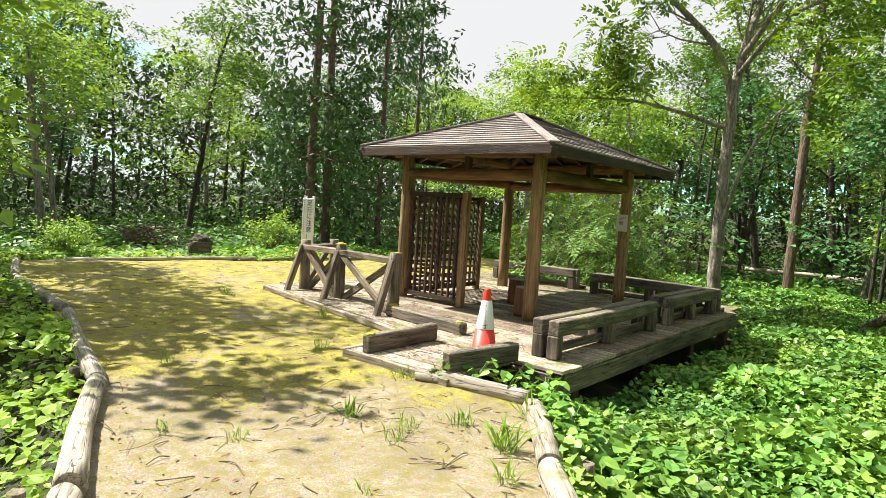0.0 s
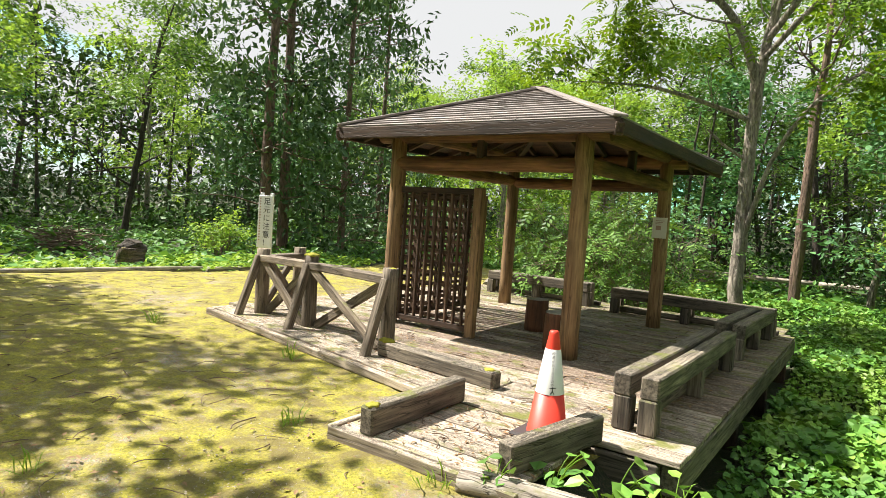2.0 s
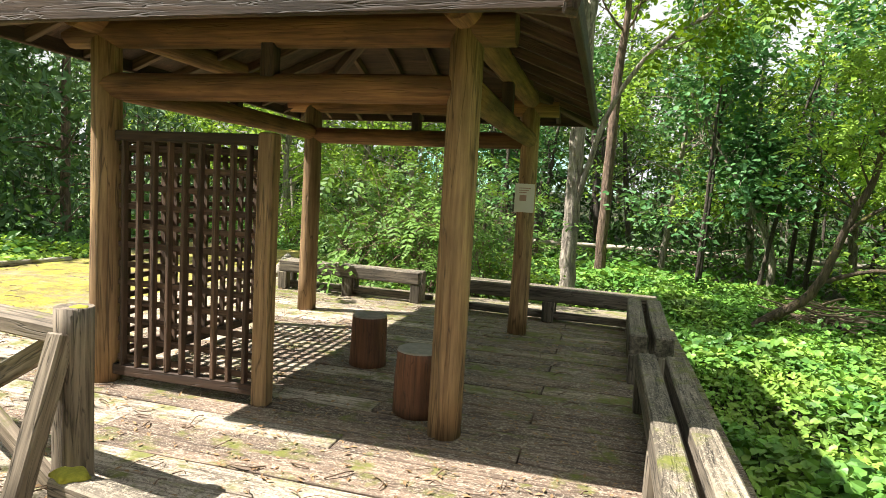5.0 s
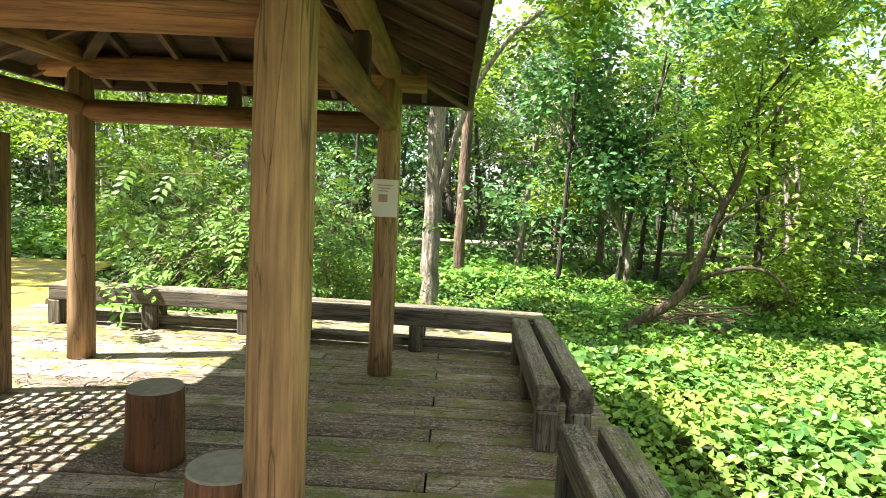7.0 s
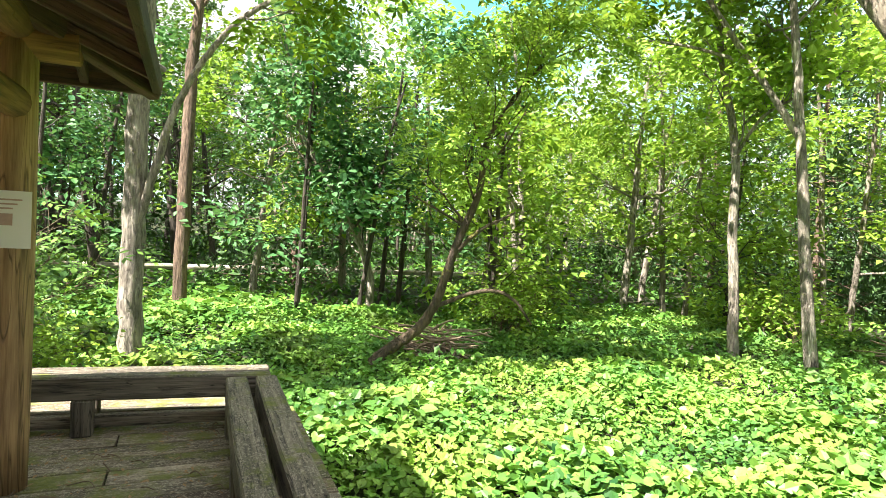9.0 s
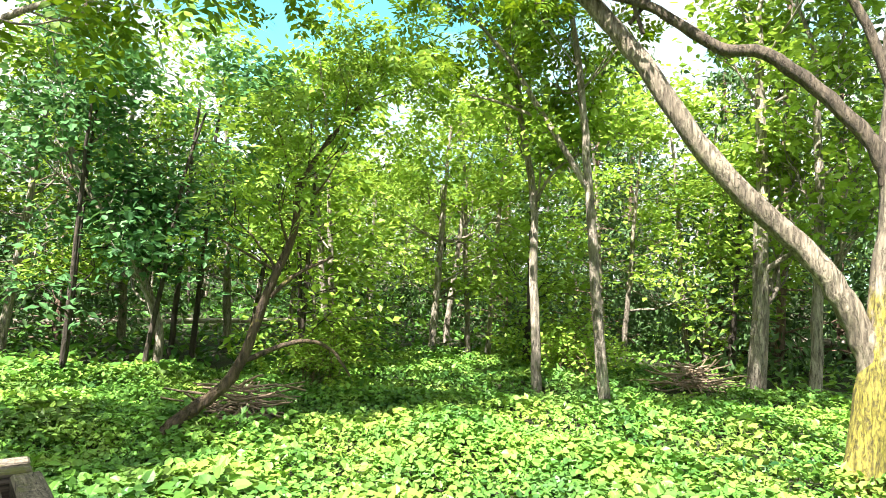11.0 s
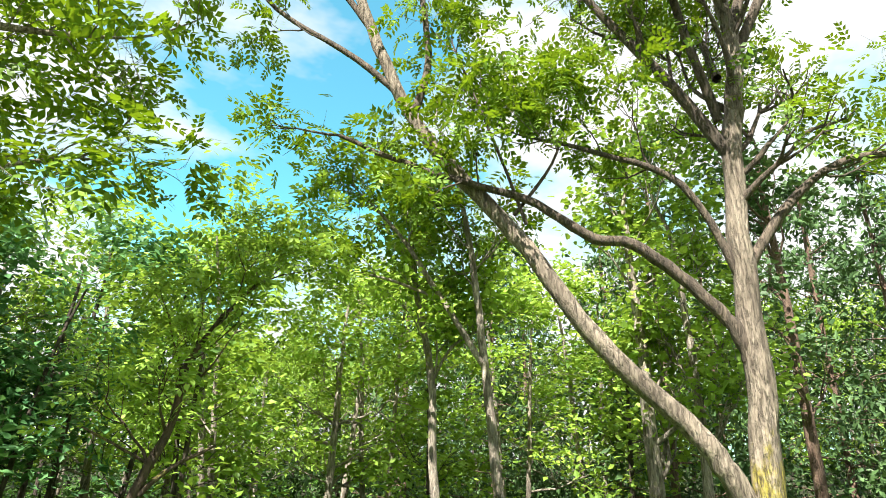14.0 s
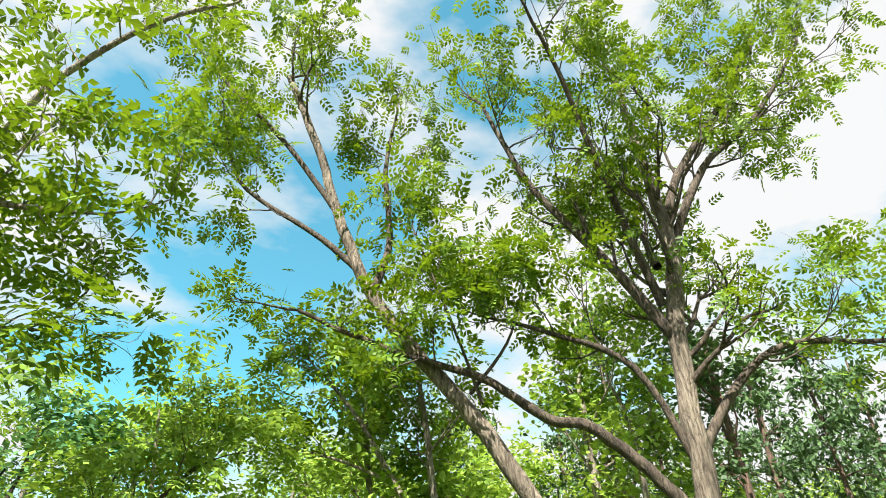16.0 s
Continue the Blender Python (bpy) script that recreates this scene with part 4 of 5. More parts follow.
def tree_near_gazebo():
    g = Growth(21)
    g.limb([(-1.35, 15.35, -0.6), (-1.35, 15.35, -0.1), (-1.38, 15.4, 1.28), (-1.36, 15.4, 2.9), (-1.34, 15.4, 4.6)], 0.155, 0.12, 14, leafy=False)
    g.limb([(-1.34, 15.4, 4.5), (-1.2, 15.5, 5.7), (-0.95, 15.7, 6.9), (-0.7, 15.9, 9.2)], 0.11, 0.03, 10, twigs=10, twig=1.6)
    g.limb([(-1.34, 15.4, 4.5), (-1.75, 15.02, 5.7), (-2.6, 14.31, 6.7), (-3.6, 13.6, 8.0)], 0.10, 0.03, 10, twigs=12, twig=1.6)
    g.limb([(-1.35, 15.4, 3.8), (-2.17, 14.7, 4.1), (-3.03, 13.94, 4.3), (-3.9, 13.2, 4.3)], 0.055, 0.015, 8, twigs=12, twig=1.1)
    g.limb([(-1.38, 15.4, 1.15), (-1.12, 15.2, 2.2), (-0.85, 15.1, 3.1), (-0.2, 14.8, 4.05), (0.8, 14.3, 4.6), (1.3, 14.0, 4.8)], 0.06, 0.018, 8, twigs=9, twig=1.0, start=0.5)
    g.limb([(-1.25, 15.45, 5.4), (-0.6, 15.1, 6.2), (0.2, 14.4, 6.9), (0.38, 13.8, 7.8), (0.9, 12.95, 8.9), (1.5, 12.3, 9.5)], 0.07, 0.02, 10, twigs=6, twig=0.7, start=0.45, level=1, sag=0.12)
    g.limb([(-1.37, 15.4, 3.0), (-1.8, 15.1, 3.3), (-2.1, 14.95, 3.6)], 0.04, 0.02, 6, leafy=False)
    g.limb([(-1.3, 15.4, 5.0), (-0.2, 14.6, 5.9), (0.7, 14.1, 6.1), (1.2, 13.8, 6.2)], 0.06, 0.02, 8, twigs=8, twig=1.3)
    plant("tree", "pale rough-barked tree forking above the bench, feathery bright leaves", "tree", g, M_BARK_PALE, M_LEAF_WALNUT, (-1.35, 15.35, -0.45), kind="frond", per_tip=1, size=0.36, jitter=0.14, flat=0.5)


tree_near_gazebo()


def snag():
    g = Growth(31)
    g.limb([(-0.84, 21.2, -0.6), (-0.84, 21.2, 0.0), (-0.82, 21.2, 2.4), (-0.76, 21.2, 5.1)], 0.16, 0.12, 12, leafy=False)
    g.limb([(-0.76, 21.2, 5.0), (-0.64, 21.1, 6.8), (-0.69, 21.2, 9.0)], 0.12, 0.04, 8, twigs=8, twig=1.6)
    plant("tree", "straight bare reddish trunk beyond the deck, leafy only high up", "tree", g, M_BARK_RED, M_LEAF_BROAD, (-0.84, 21.2, -0.45), per_tip=7, size=0.16, jitter=0.2)


snag()


def leaning_tree():
    g = Growth(41)
    g.limb([(1.45, 14.7, -0.65), (1.62, 14.62, -0.3), (1.86, 14.56, -0.08), (2.2, 14.45, 0.2), (2.42, 14.36, 0.62), (2.6, 14.28, 1.3), (2.86, 14.16, 2.1), (2.93, 14.12, 2.77), (3.3, 13.95, 3.5), (3.7, 13.8, 3.95)], 0.095, 0.012, 12, twigs=11, twig=0.85, start=0.6)
    g.limb([(2.36, 14.38, 0.5), (2.82, 14.17, 0.72), (3.13, 14.04, 0.78), (3.39, 13.92, 0.65), (3.6, 13.83, 0.35)], 0.036, 0.014, 8, leafy=False)
    g.limb([(2.65, 14.25, 1.31), (2.9, 14.1, 1.6), (3.3, 13.9, 1.85)], 0.035, 0.012, 6, leafy=False)
    g.limb([(2.75, 14.2, 1.6), (2.4, 14.3, 1.8), (2.0, 14.4, 2.0)], 0.02, 0.01, 6, leafy=False)
    plant("tree", "small mossy tree leaning over ground plants with an arched branch", "tree", g, M_BARK_MOSS, M_LEAF_BROAD, (1.87, 14.59, -0.45), kind="frond", per_tip=2, size=0.25, jitter=0.18, flat=0.5)


leaning_tree()


def slender_trees():
    g = Growth(51)
    g.limb([(2.82, 19.29, -0.6), (2.88, 19.26, 0.43), (2.39, 19.48, 1.72), (1.45, 19.9, 3.34), (1.21, 20.01, 4.4)], 0.10, 0.03, 8, twigs=14, twig=1.4)
    plant("tree", "thin crooked tree with bluish-green leaves", "tree", g, M_BARK_PALE, M_LEAF_BLUE, (2.82, 19.29, -0.4), per_tip=7, size=0.15, jitter=0.2)
    g = Growth(52)
    g.limb([(7.97, 12.96, -0.6), (7.97, 12.96, -0.2), (7.84, 13.12, 1.66), (7.74, 13.25, 3.39), (7.6, 13.42, 5.31), (7.43, 13.63, 6.8)], 0.11, 0.035, 12, twigs=10, twig=1.2, start=0.7)
    g.limb([(7.75, 13.25, 3.25), (7.17, 13.95, 4.68), (6.82, 14.38, 5.54), (6.4, 14.9, 6.3)], 0.06, 0.02, 8, twigs=7, twig=1.0, start=0.6)
    g.limb([(7.3, 13.8, 4.4), (6.6, 14.5, 4.75), (5.9, 15.1, 4.9)], 0.035, 0.012, 6, twigs=3, twig=0.8, start=0.6)
    plant("tree", "slender bare-stemmed tree with a forked top in the clearing", "tree", g, M_BARK_PALE, M_LEAF_WALNUT, (7.97, 12.96, -0.45), kind="frond", per_tip=1, size=0.34, flat=0.4)
    g = Growth(53)
    g.limb([(8.11, 14.5, -0.6), (8.11, 14.5, -0.2), (8.04, 14.59, 1.64), (7.99, 14.65, 3.23), (7.78, 14.91, 4.87), (7.7, 15.0, 6.2)], 0.11, 0.03, 10, twigs=12, twig=1.1, start=0.5)
    g.limb([(8.0, 14.65, 3.1), (8.3, 14.4, 3.8), (8.8, 14.0, 4.2)], 0.04, 0.015, 6, twigs=5, twig=0.9)
    plant("tree", "slender pale tree half hidden by leaves", "tree", g, M_BARK_PALE, M_LEAF_LIGHT, (8.11, 14.5, -0.45), per_tip=6, size=0.14, jitter=0.18)
    for i, (x, y, h, r) in enumerate(((12.33, 12.28, 7.5, 0.20), (12.6, 11.3, 6.5, 0.12), (15.6, 9.85, 9.0, 0.16))):
        g = Growth(60 + i)
        g.limb([(x, y, -0.6), (x, y, 0.0), (x + 0.05, y, h * 0.5), (x - 0.1, y + 0.1, h)], r * 1.15, 0.05, 12, twigs=12, twig=1.8, start=0.5)
        plant("tree", "upright tree with a flared pale foot by the log rail" if i < 2 else "tall reddish-brown conifer trunk", "tree", g, M_BARK_PALE if i < 2 else M_BARK_RED, M_LEAF_BROAD if i < 2 else M_LEAF_CEDAR, (x, y, -0.45), per_tip=7, size=0.17, jitter=0.22)


slender_trees()


# ---- kinds of forest tree, each built once and then copied ----
def broad_kind(seed, height, width, material, bark_mat, label, size=0.2, per_tip=7, low=0.25, stems=1):
    g = Growth(seed, False)
    for s in range(stems):
        ox, oy = (g.r.normal(0, 0.35, 2) if stems > 1 else (0, 0))
        lean = g.r.normal(0, 0.08 * height, 2)
        pts = [(ox, oy, -0.5), (ox, oy, 0.2), (ox + lean[0] * 0.3, oy + lean[1] * 0.3, height * 0.35), (ox + lean[0] * 0.6, oy + lean[1] * 0.6, height * 0.7), (ox + lean[0], oy + lean[1], height * 0.93)]
        r0 = 0.018 * height / stems ** 0.4
        trunk = g.limb(pts, r0, 0.02, 8, leafy=False)
        n = int(17 / stems)
        for k in range(n):
            u = low + (1 - low) * (k + g.r.random()) / n
            i = min(int(u * (len(trunk) - 1)), len(trunk) - 2)
            a = g.r.uniform(0, 6.28)
            reach = width * (1.05 - 0.65 * abs(u - 0.45)) * g.r.uniform(0.6, 1.1)
            d = np.array([math.cos(a), math.sin(a), g.r.uniform(0.15, 0.8)])
            g.branch(trunk[i], d, reach * 0.62, r0 * 0.42 * (1.2 - u), 2, 0.0, 3, 0.05)
    return plant("tree", label, "tree", g, bark_mat, material, group="trees of the wood", kind="leaf", per_tip=per_tip, size=size, jitter=0.27, flat=0.42, layer=0.4)


def cedar_kind(seed, height, width, label, bare=0.3):
    g = Growth(seed, False)
    trunk = g.limb([(0, 0, -0.5), (0, 0, 0.2), (0.08, 0, height * 0.5), (0.1, 0.05, height)], 0.013 * height, 0.03, 10, leafy=False)
    n = 58
    for k in range(n):
        u = bare + (1 - bare) * (k + g.r.random()) / n
        i = min(int(u * (len(trunk) - 1)), len(trunk) - 2)
        a = k * 2.4 + g.r.normal(0, 0.4)
        reach = width * min(1.0, (1.04 - u) / (1 - bare) * 1.5) * g.r.uniform(0.55, 1.1)
        g.branch(trunk[i] + np.array([0, 0, g.r.uniform(-0.2, 0.2)]), np.array([math.cos(a), math.sin(a), 0.25]), reach, 0.03, 1, 0.08, 5, 0.06)
    return plant("conifer", label, "conifer", g, M_BARK_RED, M_LEAF_CEDAR, group="conifers of the wood", kind="slim", per_tip=5, size=0.29, jitter=0.22, flat=0.8, layer=0.6)


def bush_kind(seed, height, width, material, label, size=0.13, kind="frond", per_tip=1, stems=9):
    g = Growth(seed)
    for s in range(stems):
        a = g.r.uniform(0, 6.28)
        o = g.r.normal(0, 0.16, 2)
        d = np.array([math.cos(a) * 0.55 * width / height, math.sin(a) * 0.55 * width / height, 1.0])
        g.branch(np.array([o[0], o[1], -0.15]), d, height * g.r.uniform(0.6, 0.95), 0.018, 2, 0.0, 3, 0.02)
    return plant("bush", label, "bush", g, M_TWIG, material, group="bushes round the clearing", kind=kind, per_tip=per_tip, size=size, jitter=0.08, flat=0.4)


KINDS = {
    "a": broad_kind(101, 9.0, 3.2, M_LEAF_DEEP, M_BARK_DARK, "forest tree with a dark trunk and mid-green leaves", low=0.4),
    "b": broad_kind(102, 7.5, 2.8, M_LEAF_LIGHT, M_BARK_PALE, "forest tree with light yellow-green leaves", stems=2, low=0.4),
    "c": broad_kind(103, 11.0, 3.4, M_LEAF_DEEP, M_BARK_DARK, "tall forest tree with a bare lower trunk", low=0.5),
    "d": broad_kind(104, 6.0, 2.6, M_LEAF_BLUE, M_BARK_DARK, "low forest tree with bluish-green leaves", stems=3, low=0.38),
    "e": broad_kind(105, 8.0, 3.4, M_LEAF_BROAD, M_BARK_PALE, "spreading forest tree with bright green leaves", low=0.4),
    "f": cedar_kind(106, 17.0, 2.0, "tall dark conifer with a straight red-brown trunk", 0.42),
    "g": cedar_kind(107, 12.0, 2.6, "dark conifer standing among the forest trees", 0.22),
    "h": bush_kind(108, 1.9, 1.6, M_LEAF_DEEP, "feathery green bush of young stems", 0.24, per_tip=1, stems=11),
    "i": bush_kind(109, 1.3, 1.4, M_LEAF_LIGHT, "low leafy bush with thin stems", 0.10, "broad", 4, 12),
    "j": broad_kind(110, 5.0, 2.0, M_LEAF_BROAD, M_BARK_DARK, "thin young forest tree with sparse leaves", stems=2, per_tip=4, low=0.35),
}
USED = set()


def stand(key, x, y, scale=1.0, turn=None):
    z = float(land(x, y))
    turn = (x * 73 + y * 131) % 360 if turn is None else turn
    m = pose(x, y, z, 0, 0, turn) @ Matrix.Scale(scale, 4)
    if key not in USED:
        USED.add(key)
        KINDS[key].matrix_basis = m
        return KINDS[key]
    ob = KINDS[key].copy()
    ob.scale = (scale,) * 3
    scene.collection.objects.link(ob)
    for c in KINDS[key].children:
        k = c.copy()
        scene.collection.objects.link(k)
        k.parent = ob
    ob.matrix_basis = m
    return ob


# Named places first: the two conifers by the sign, and the bushes behind the benches.
stand("f", -14.25, 13.55, 1.05, 10)
stand("f", -14.6, 14.6, 1.1, 200)
stand("g", -14.1, 16.7, 1.05, 120)
for x, y, s in ((-3.3, 14.2, 1.15), (-4.3, 14.9, 1.2), (-2.6, 13.4, 0.75), (-5.4, 15.6, 1.0), (-3.0, 15.8, 1.1), (-6.6, 18.2, 1.0)):
    stand("h", x, y, s)
for x, y, s in ((-2.0, 14.0, 0.7), (4.6, 16.8, 0.8), (9.6, 14.6, 0.9), (6.0, 18.6, 1.0), (10.6, 16.2, 1.0), (-12.8, 5.4, 0.6), (-13.4, 11.5, 0.8), (-9.0, 19.0, 0.9)):
    stand("i", x, y, s)

# Unseen trees, added on the sun's side to dapple the path with shade.
for key, x, y, s in (("j", -8.0, 1.6, 1.3), ("c", -10.9, 2.0, 0.9), ("a", -14.5, 1.5, 1.0)):
    stand(key, x, y, s)


# Mid-distance trees behind the clearing.
for key, x, y, s in (("d", 4.3, 20.6, 1.1), ("b", 6.4, 20.2, 1.0), ("e", 9.4, 19.0, 0.9), ("e", 3.4, 24.0, 0.95), ("b", 11.4, 19.4, 1.0), ("e", 0.9, 23.4, 0.9), ("b", 8.2, 23.0, 1.1), ("j", 5.0, 17.4, 0.95),
                     ("j", 10.4, 16.6, 1.0), ("b", 13.6, 16.6, 0.95), ("j", 14.8, 13.8, 1.1), ("d", -3.6, 22.5, 1.1), ("d", 1.6, 19.2, 0.9), ("e", 6.2, 24.2, 1.05), ("g", 22.0, 13.5, 1.0), ("g", 23.5, 10.2, 1.05), ("g", 20.8, 16.8, 0.95), ("g", 25.5, 7.0, 1.0),
                     ("e", -11.5, 23.0, 0.95), ("b", -9.0, 25.0, 1.0), ("e", -7.0, 23.5, 0.9), ("b", -13.5, 26.0, 1.1)):
    stand(key, x, y, s)


def wood_ring():
    """The wood round the clearing: nearer trees thin, farther ones close together."""
    r = random.Random(12)
    taken = [(4.3, 20.6), (6.4, 20.2), (9.4, 19.0), (11.4, 19.4), (13.6, 16.6), (22.0, 13.5), (23.5, 10.2), (20.8, 16.8), (-11.5, 23.0), (-7.0, 23.5), (-1.3, 15.4), (7.3, 9.2), (-0.7, 20.3), (1.9, 14.6), (8.0, 13.0), (8.1, 14.5), (12.3, 12.3), (-14.3, 13.6)]
    rings = ((19, 24, 20, 2.2), (24, 32, 44, 2.4), (32, 42, 36, 2.6), (42, 55, 14, 3.0))
    for lo, hi, count, gap in rings:
        done = tries = 0
        while done < count and tries < 4000:
            tries += 1
            bearing, dist = radians(r.uniform(-98, 112)), r.uniform(lo, hi)
            x, y = -0.5 + dist * math.sin(bearing), 7.0 + dist * math.cos(bearing)
            if any((x - a) ** 2 + (y - b) ** 2 < gap * gap for a, b in taken) or float(edge_gap(x, y, PATH_EDGE)) < 1.2:
                continue
            deg = math.degrees(bearing)
            if lo < 24 and -42 < deg < -25 and dist < 24:
                continue
            taken.append((x, y))
            done += 1
            if deg < -45:
                key = r.choice("aeacdjeag" if lo < 32 else "accegf")
            elif deg < -18:
                key = r.choice("bebeajd" if lo < 32 else "beeca")
            elif deg < 12:
                key = r.choice("acdcga" if lo < 32 else "acgfa")
            elif deg < 45:
                key = r.choice("bbeebb" if lo < 32 else "bebeb")
            else:
                key = r.choice("gagbe" if lo < 32 else "gfgaeb")
            scale = r.uniform(0.8, 1.15) * (1.0 if lo < 42 else 1.2)
            if 14 < deg < 46:
                scale *= 0.85
            stand(key, x, y, scale)


wood_ring()


def unseen_wood_behind():
    """Unseen trees added round the back of the walk to block low sky light."""
    r = random.Random(44)
    for k in range(20):
        bearing, dist = radians(118 + 116 * (k + r.random()) / 20), r.uniform(15, 23)
        x, y = -0.5 + dist * math.sin(bearing), 7.0 + dist * math.cos(bearing)
        if float(edge_gap(x, y, PATH_EDGE)) > 2.0 and not bool(inside(x, y, PATH_EDGE)):
            stand(r.choice("acdaeg"), x, y, r.uniform(0.9, 1.15))


unseen_wood_behind()


def far_woods():
    """The wood beyond single trees: uneven masses of leaves and thin dark stems."""
    r = np.random.default_rng(17)
    n = 46000
    bearing = np.radians(r.uniform(-125, 140, n))
    dist = r.uniform(50, 66, n)
    crest = 10.5 + 2.0 * np.sin(bearing * 9) + 1.5 * np.sin(bearing * 23 + 1) + 1.2 * np.sin(bearing * 51)
    z = 2.0 + crest * r.random(n) ** 0.8
    where = np.stack([dist * np.sin(bearing), 7 + dist * np.cos(bearing), z], -1)
    v, f = spread(LEAF, SLIM_F, where, turns(r.uniform(0, 6.28, n), r.normal(0.3, 0.6, n), r.normal(0, 0.7, n)), r.uniform(0.5, 1.05, n))
    tagged(link("far_woods", mesh_of("far_woods", v, f), M_LEAF_SHADED), "dense green wood far beyond the clearing", "woods", kind="stuff")
    g = Growth(18)
    for _ in range(170):
        b, d = math.radians(r.uniform(-110, 125)), r.uniform(26, 50)
        x, y = d * math.sin(b), 7 + d * math.cos(b)
        zz = float(land(x, y))
        lean = r.normal(0, 0.35, 2)
        g.tube([(x, y, zz - 0.3), (x + lean[0] * 0.5, y + lean[1] * 0.5, zz + 3.5), (x + lean[0], y + lean[1], zz + 7.5)], [r.uniform(0.05, 0.15), 0.06, 0.03], 6)
    tagged(link("far_stems", g.wood_mesh("far_stems"), M_BARK_DARK), "many thin dark tree stems deep in the wood", "woods", kind="stuff")
    # Shrub layer between the stems.
    n = 46000
    bearing, dist = np.radians(r.uniform(-105, 120, n)), r.uniform(24, 50, n)
    x, y = dist * np.sin(bearing), 7 + dist * np.cos(bearing)
    lump = 0.5 + 0.5 * np.sin(x * 0.9 + 2 * np.sin(y * 0.5)) * np.sin(y * 0.8 + 1.5 * np.sin(x * 0.4))
    where = np.stack([x, y, land(x, y) + r.random(n) * (0.5 + 2.2 * lump)], -1)
    v, f = spread(LEAF, SLIM_F, where, turns(r.uniform(0, 6.28, n), r.normal(0.3, 0.5, n), r.normal(0, 0.6, n)), r.uniform(0.15, 0.38, n))
    tagged(link("shrub_layer", mesh_of("shrub_layer", v, f), M_LEAF_SHADED), "tangled green shrubs under the trees of the wood", "shrubs", kind="stuff")


far_woods()


# ---- low plants ----
def ground_leaves(name, label, n, box, ok, size, height, material, seed, tilt=0.35, kind="broad"):
    """Leaves on short stalks over the soil inside box where ok(x, y) holds."""
    r = np.random.default_rng(seed)
    x, y = r.uniform(box[0], box[1], n), r.uniform(box[2], box[3], n)
    keep = ok(x, y)
    x, y = x[keep], y[keep]
    n = len(x)
    clump = 0.5 + 0.5 * np.sin(1.9 * x + 1.1 * np.sin(1.3 * y)) * np.sin(1.6 * y + 0.8 * np.sin(1.1 * x))
    tall = height * (0.35 + 0.75 * clump) * r.uniform(0.55, 1.1, n)
    where = np.stack([x, y, land(x, y) + tall], -1)
    yaw, pitch, roll = r.uniform(0, 6.28, n), r.normal(0.22, tilt, n), r.normal(0, tilt, n)
    s = size * r.uniform(0.55, 1.35, n) * (0.75 + 0.5 * clump)
    shape, faces = {"broad": (BROAD, BROAD_F), "leaf": (LEAF, SLIM_F), "frond": (FROND, FROND_F)}[kind]
    v, f = spread(shape, faces, where, turns(yaw, pitch, roll), s)
    return tagged(link(name, mesh_of(name, v, f), material), label, "ground plants", kind="stuff")


def off_path(gap):
    def ok(x, y):
        deck_zone = (x > DX0 - 0.1) & (x < DX1 + 0.10) & (y > DY0 - 0.1) & (y < 11.85) | (x > DX0) & (x < -2.6) & (y > 11) & (y < 12.6)
        heaps = ((x - 2.75) ** 2 + (y - 14.9) ** 2 < 0.5) | ((x - 10.9) ** 2 + (y - 12.9) ** 2 < 0.6)
        return ~heaps & (~inside(x, y, PATH_EDGE)) & (edge_gap(x, y, PATH_EDGE) > gap) & ~deck_zone
    return ok


ground_leaves("ground_plants", "dense broad-leaved ground plants beside the deck", 70000, (0.1, 6, -1.5, 14), off_path(0.1), 0.084, 0.34, M_LEAF_GROUND, 1, 0.5)
ground_leaves("ground_plants", "dense ground plants across the clearing", 54000, (6, 13, 0.5, 19.5), off_path(0.1), 0.115, 0.34, M_LEAF_GROUND, 11, 0.5, "leaf")
ground_leaves("ground_plants", "dense ground plants under the leaning tree", 28000, (0.1, 6, 14, 19.5), off_path(0.1), 0.105, 0.34, M_LEAF_GROUND, 12, 0.5, "leaf")
ground_leaves("ground_plants", "broad-leaved ground plants behind the deck", 22000, (-9, 2, 11.8, 22), off_path(0.15), 0.11, 0.32, M_LEAF_GROUND, 2)
# The darker fern-leaf colour stands for the wood's shade here.
ground_leaves("ground_plants", "low green plants farther into the wood", 30000, (-30, 30, 18, 42), off_path(0.3), 0.24, 0.35, M_LEAF_FERN, 3, 0.45, "leaf")
ground_leaves("ground_plants", "low green plants under the trees past the clearing", 14000, (12, 32, -6, 20), off_path(0.3), 0.2, 0.35, M_LEAF_GROUND, 4, 0.45, "leaf")
ground_leaves("ground_plants", "small bright plants along the log edge of the path", 30000, (-12, 2, -3.5, 3.9), off_path(0.08), 0.088, 0.22, M_LEAF_LIGHT, 5)
ground_leaves("ferns", "feathery ferns on the shaded forest floor", 3600, (-26, -9.5, 0, 26), off_path(0.25), 0.55, 0.22, M_LEAF_FERN, 6, 0.25, "frond")
ground_leaves("ground_plants", "pale low plants along the far edge of the path", 9000, (-13.2, -9.2, 2.5, 14), off_path(0.03), 0.10, 0.20, M_LEAF_LIGHT, 7)
# Darkened with the fern-leaf colour in place of tree shade.
ground_leaves("ground_plants", "low dark plants under the trees past the moss", 14000, (-34, -11, -4, 30), off_path(0.3), 0.2, 0.3, M_LEAF_FERN, 8, 0.45, "leaf")
ground_leaves("ferns", "feathery ferns among the trees behind the gazebo", 1500, (-12, 2, 16, 26), off_path(0.25), 0.5, 0.22, M_LEAF_FERN, 9, 0.25, "frond")


# ---- logs along the path ----
def edge_log(p, q, r0, r1, label, seed, mat=None):
    p, q = Vector(p), Vector(q)
    ob = thing("edging_log", label, "log", "logs edging the path", at=(p + q) / 2)
    pole("log", p, q, r0, r1, mat or M_LOG, ob, "", 16, 0.10, 0.02, seed, 10)
    return ob


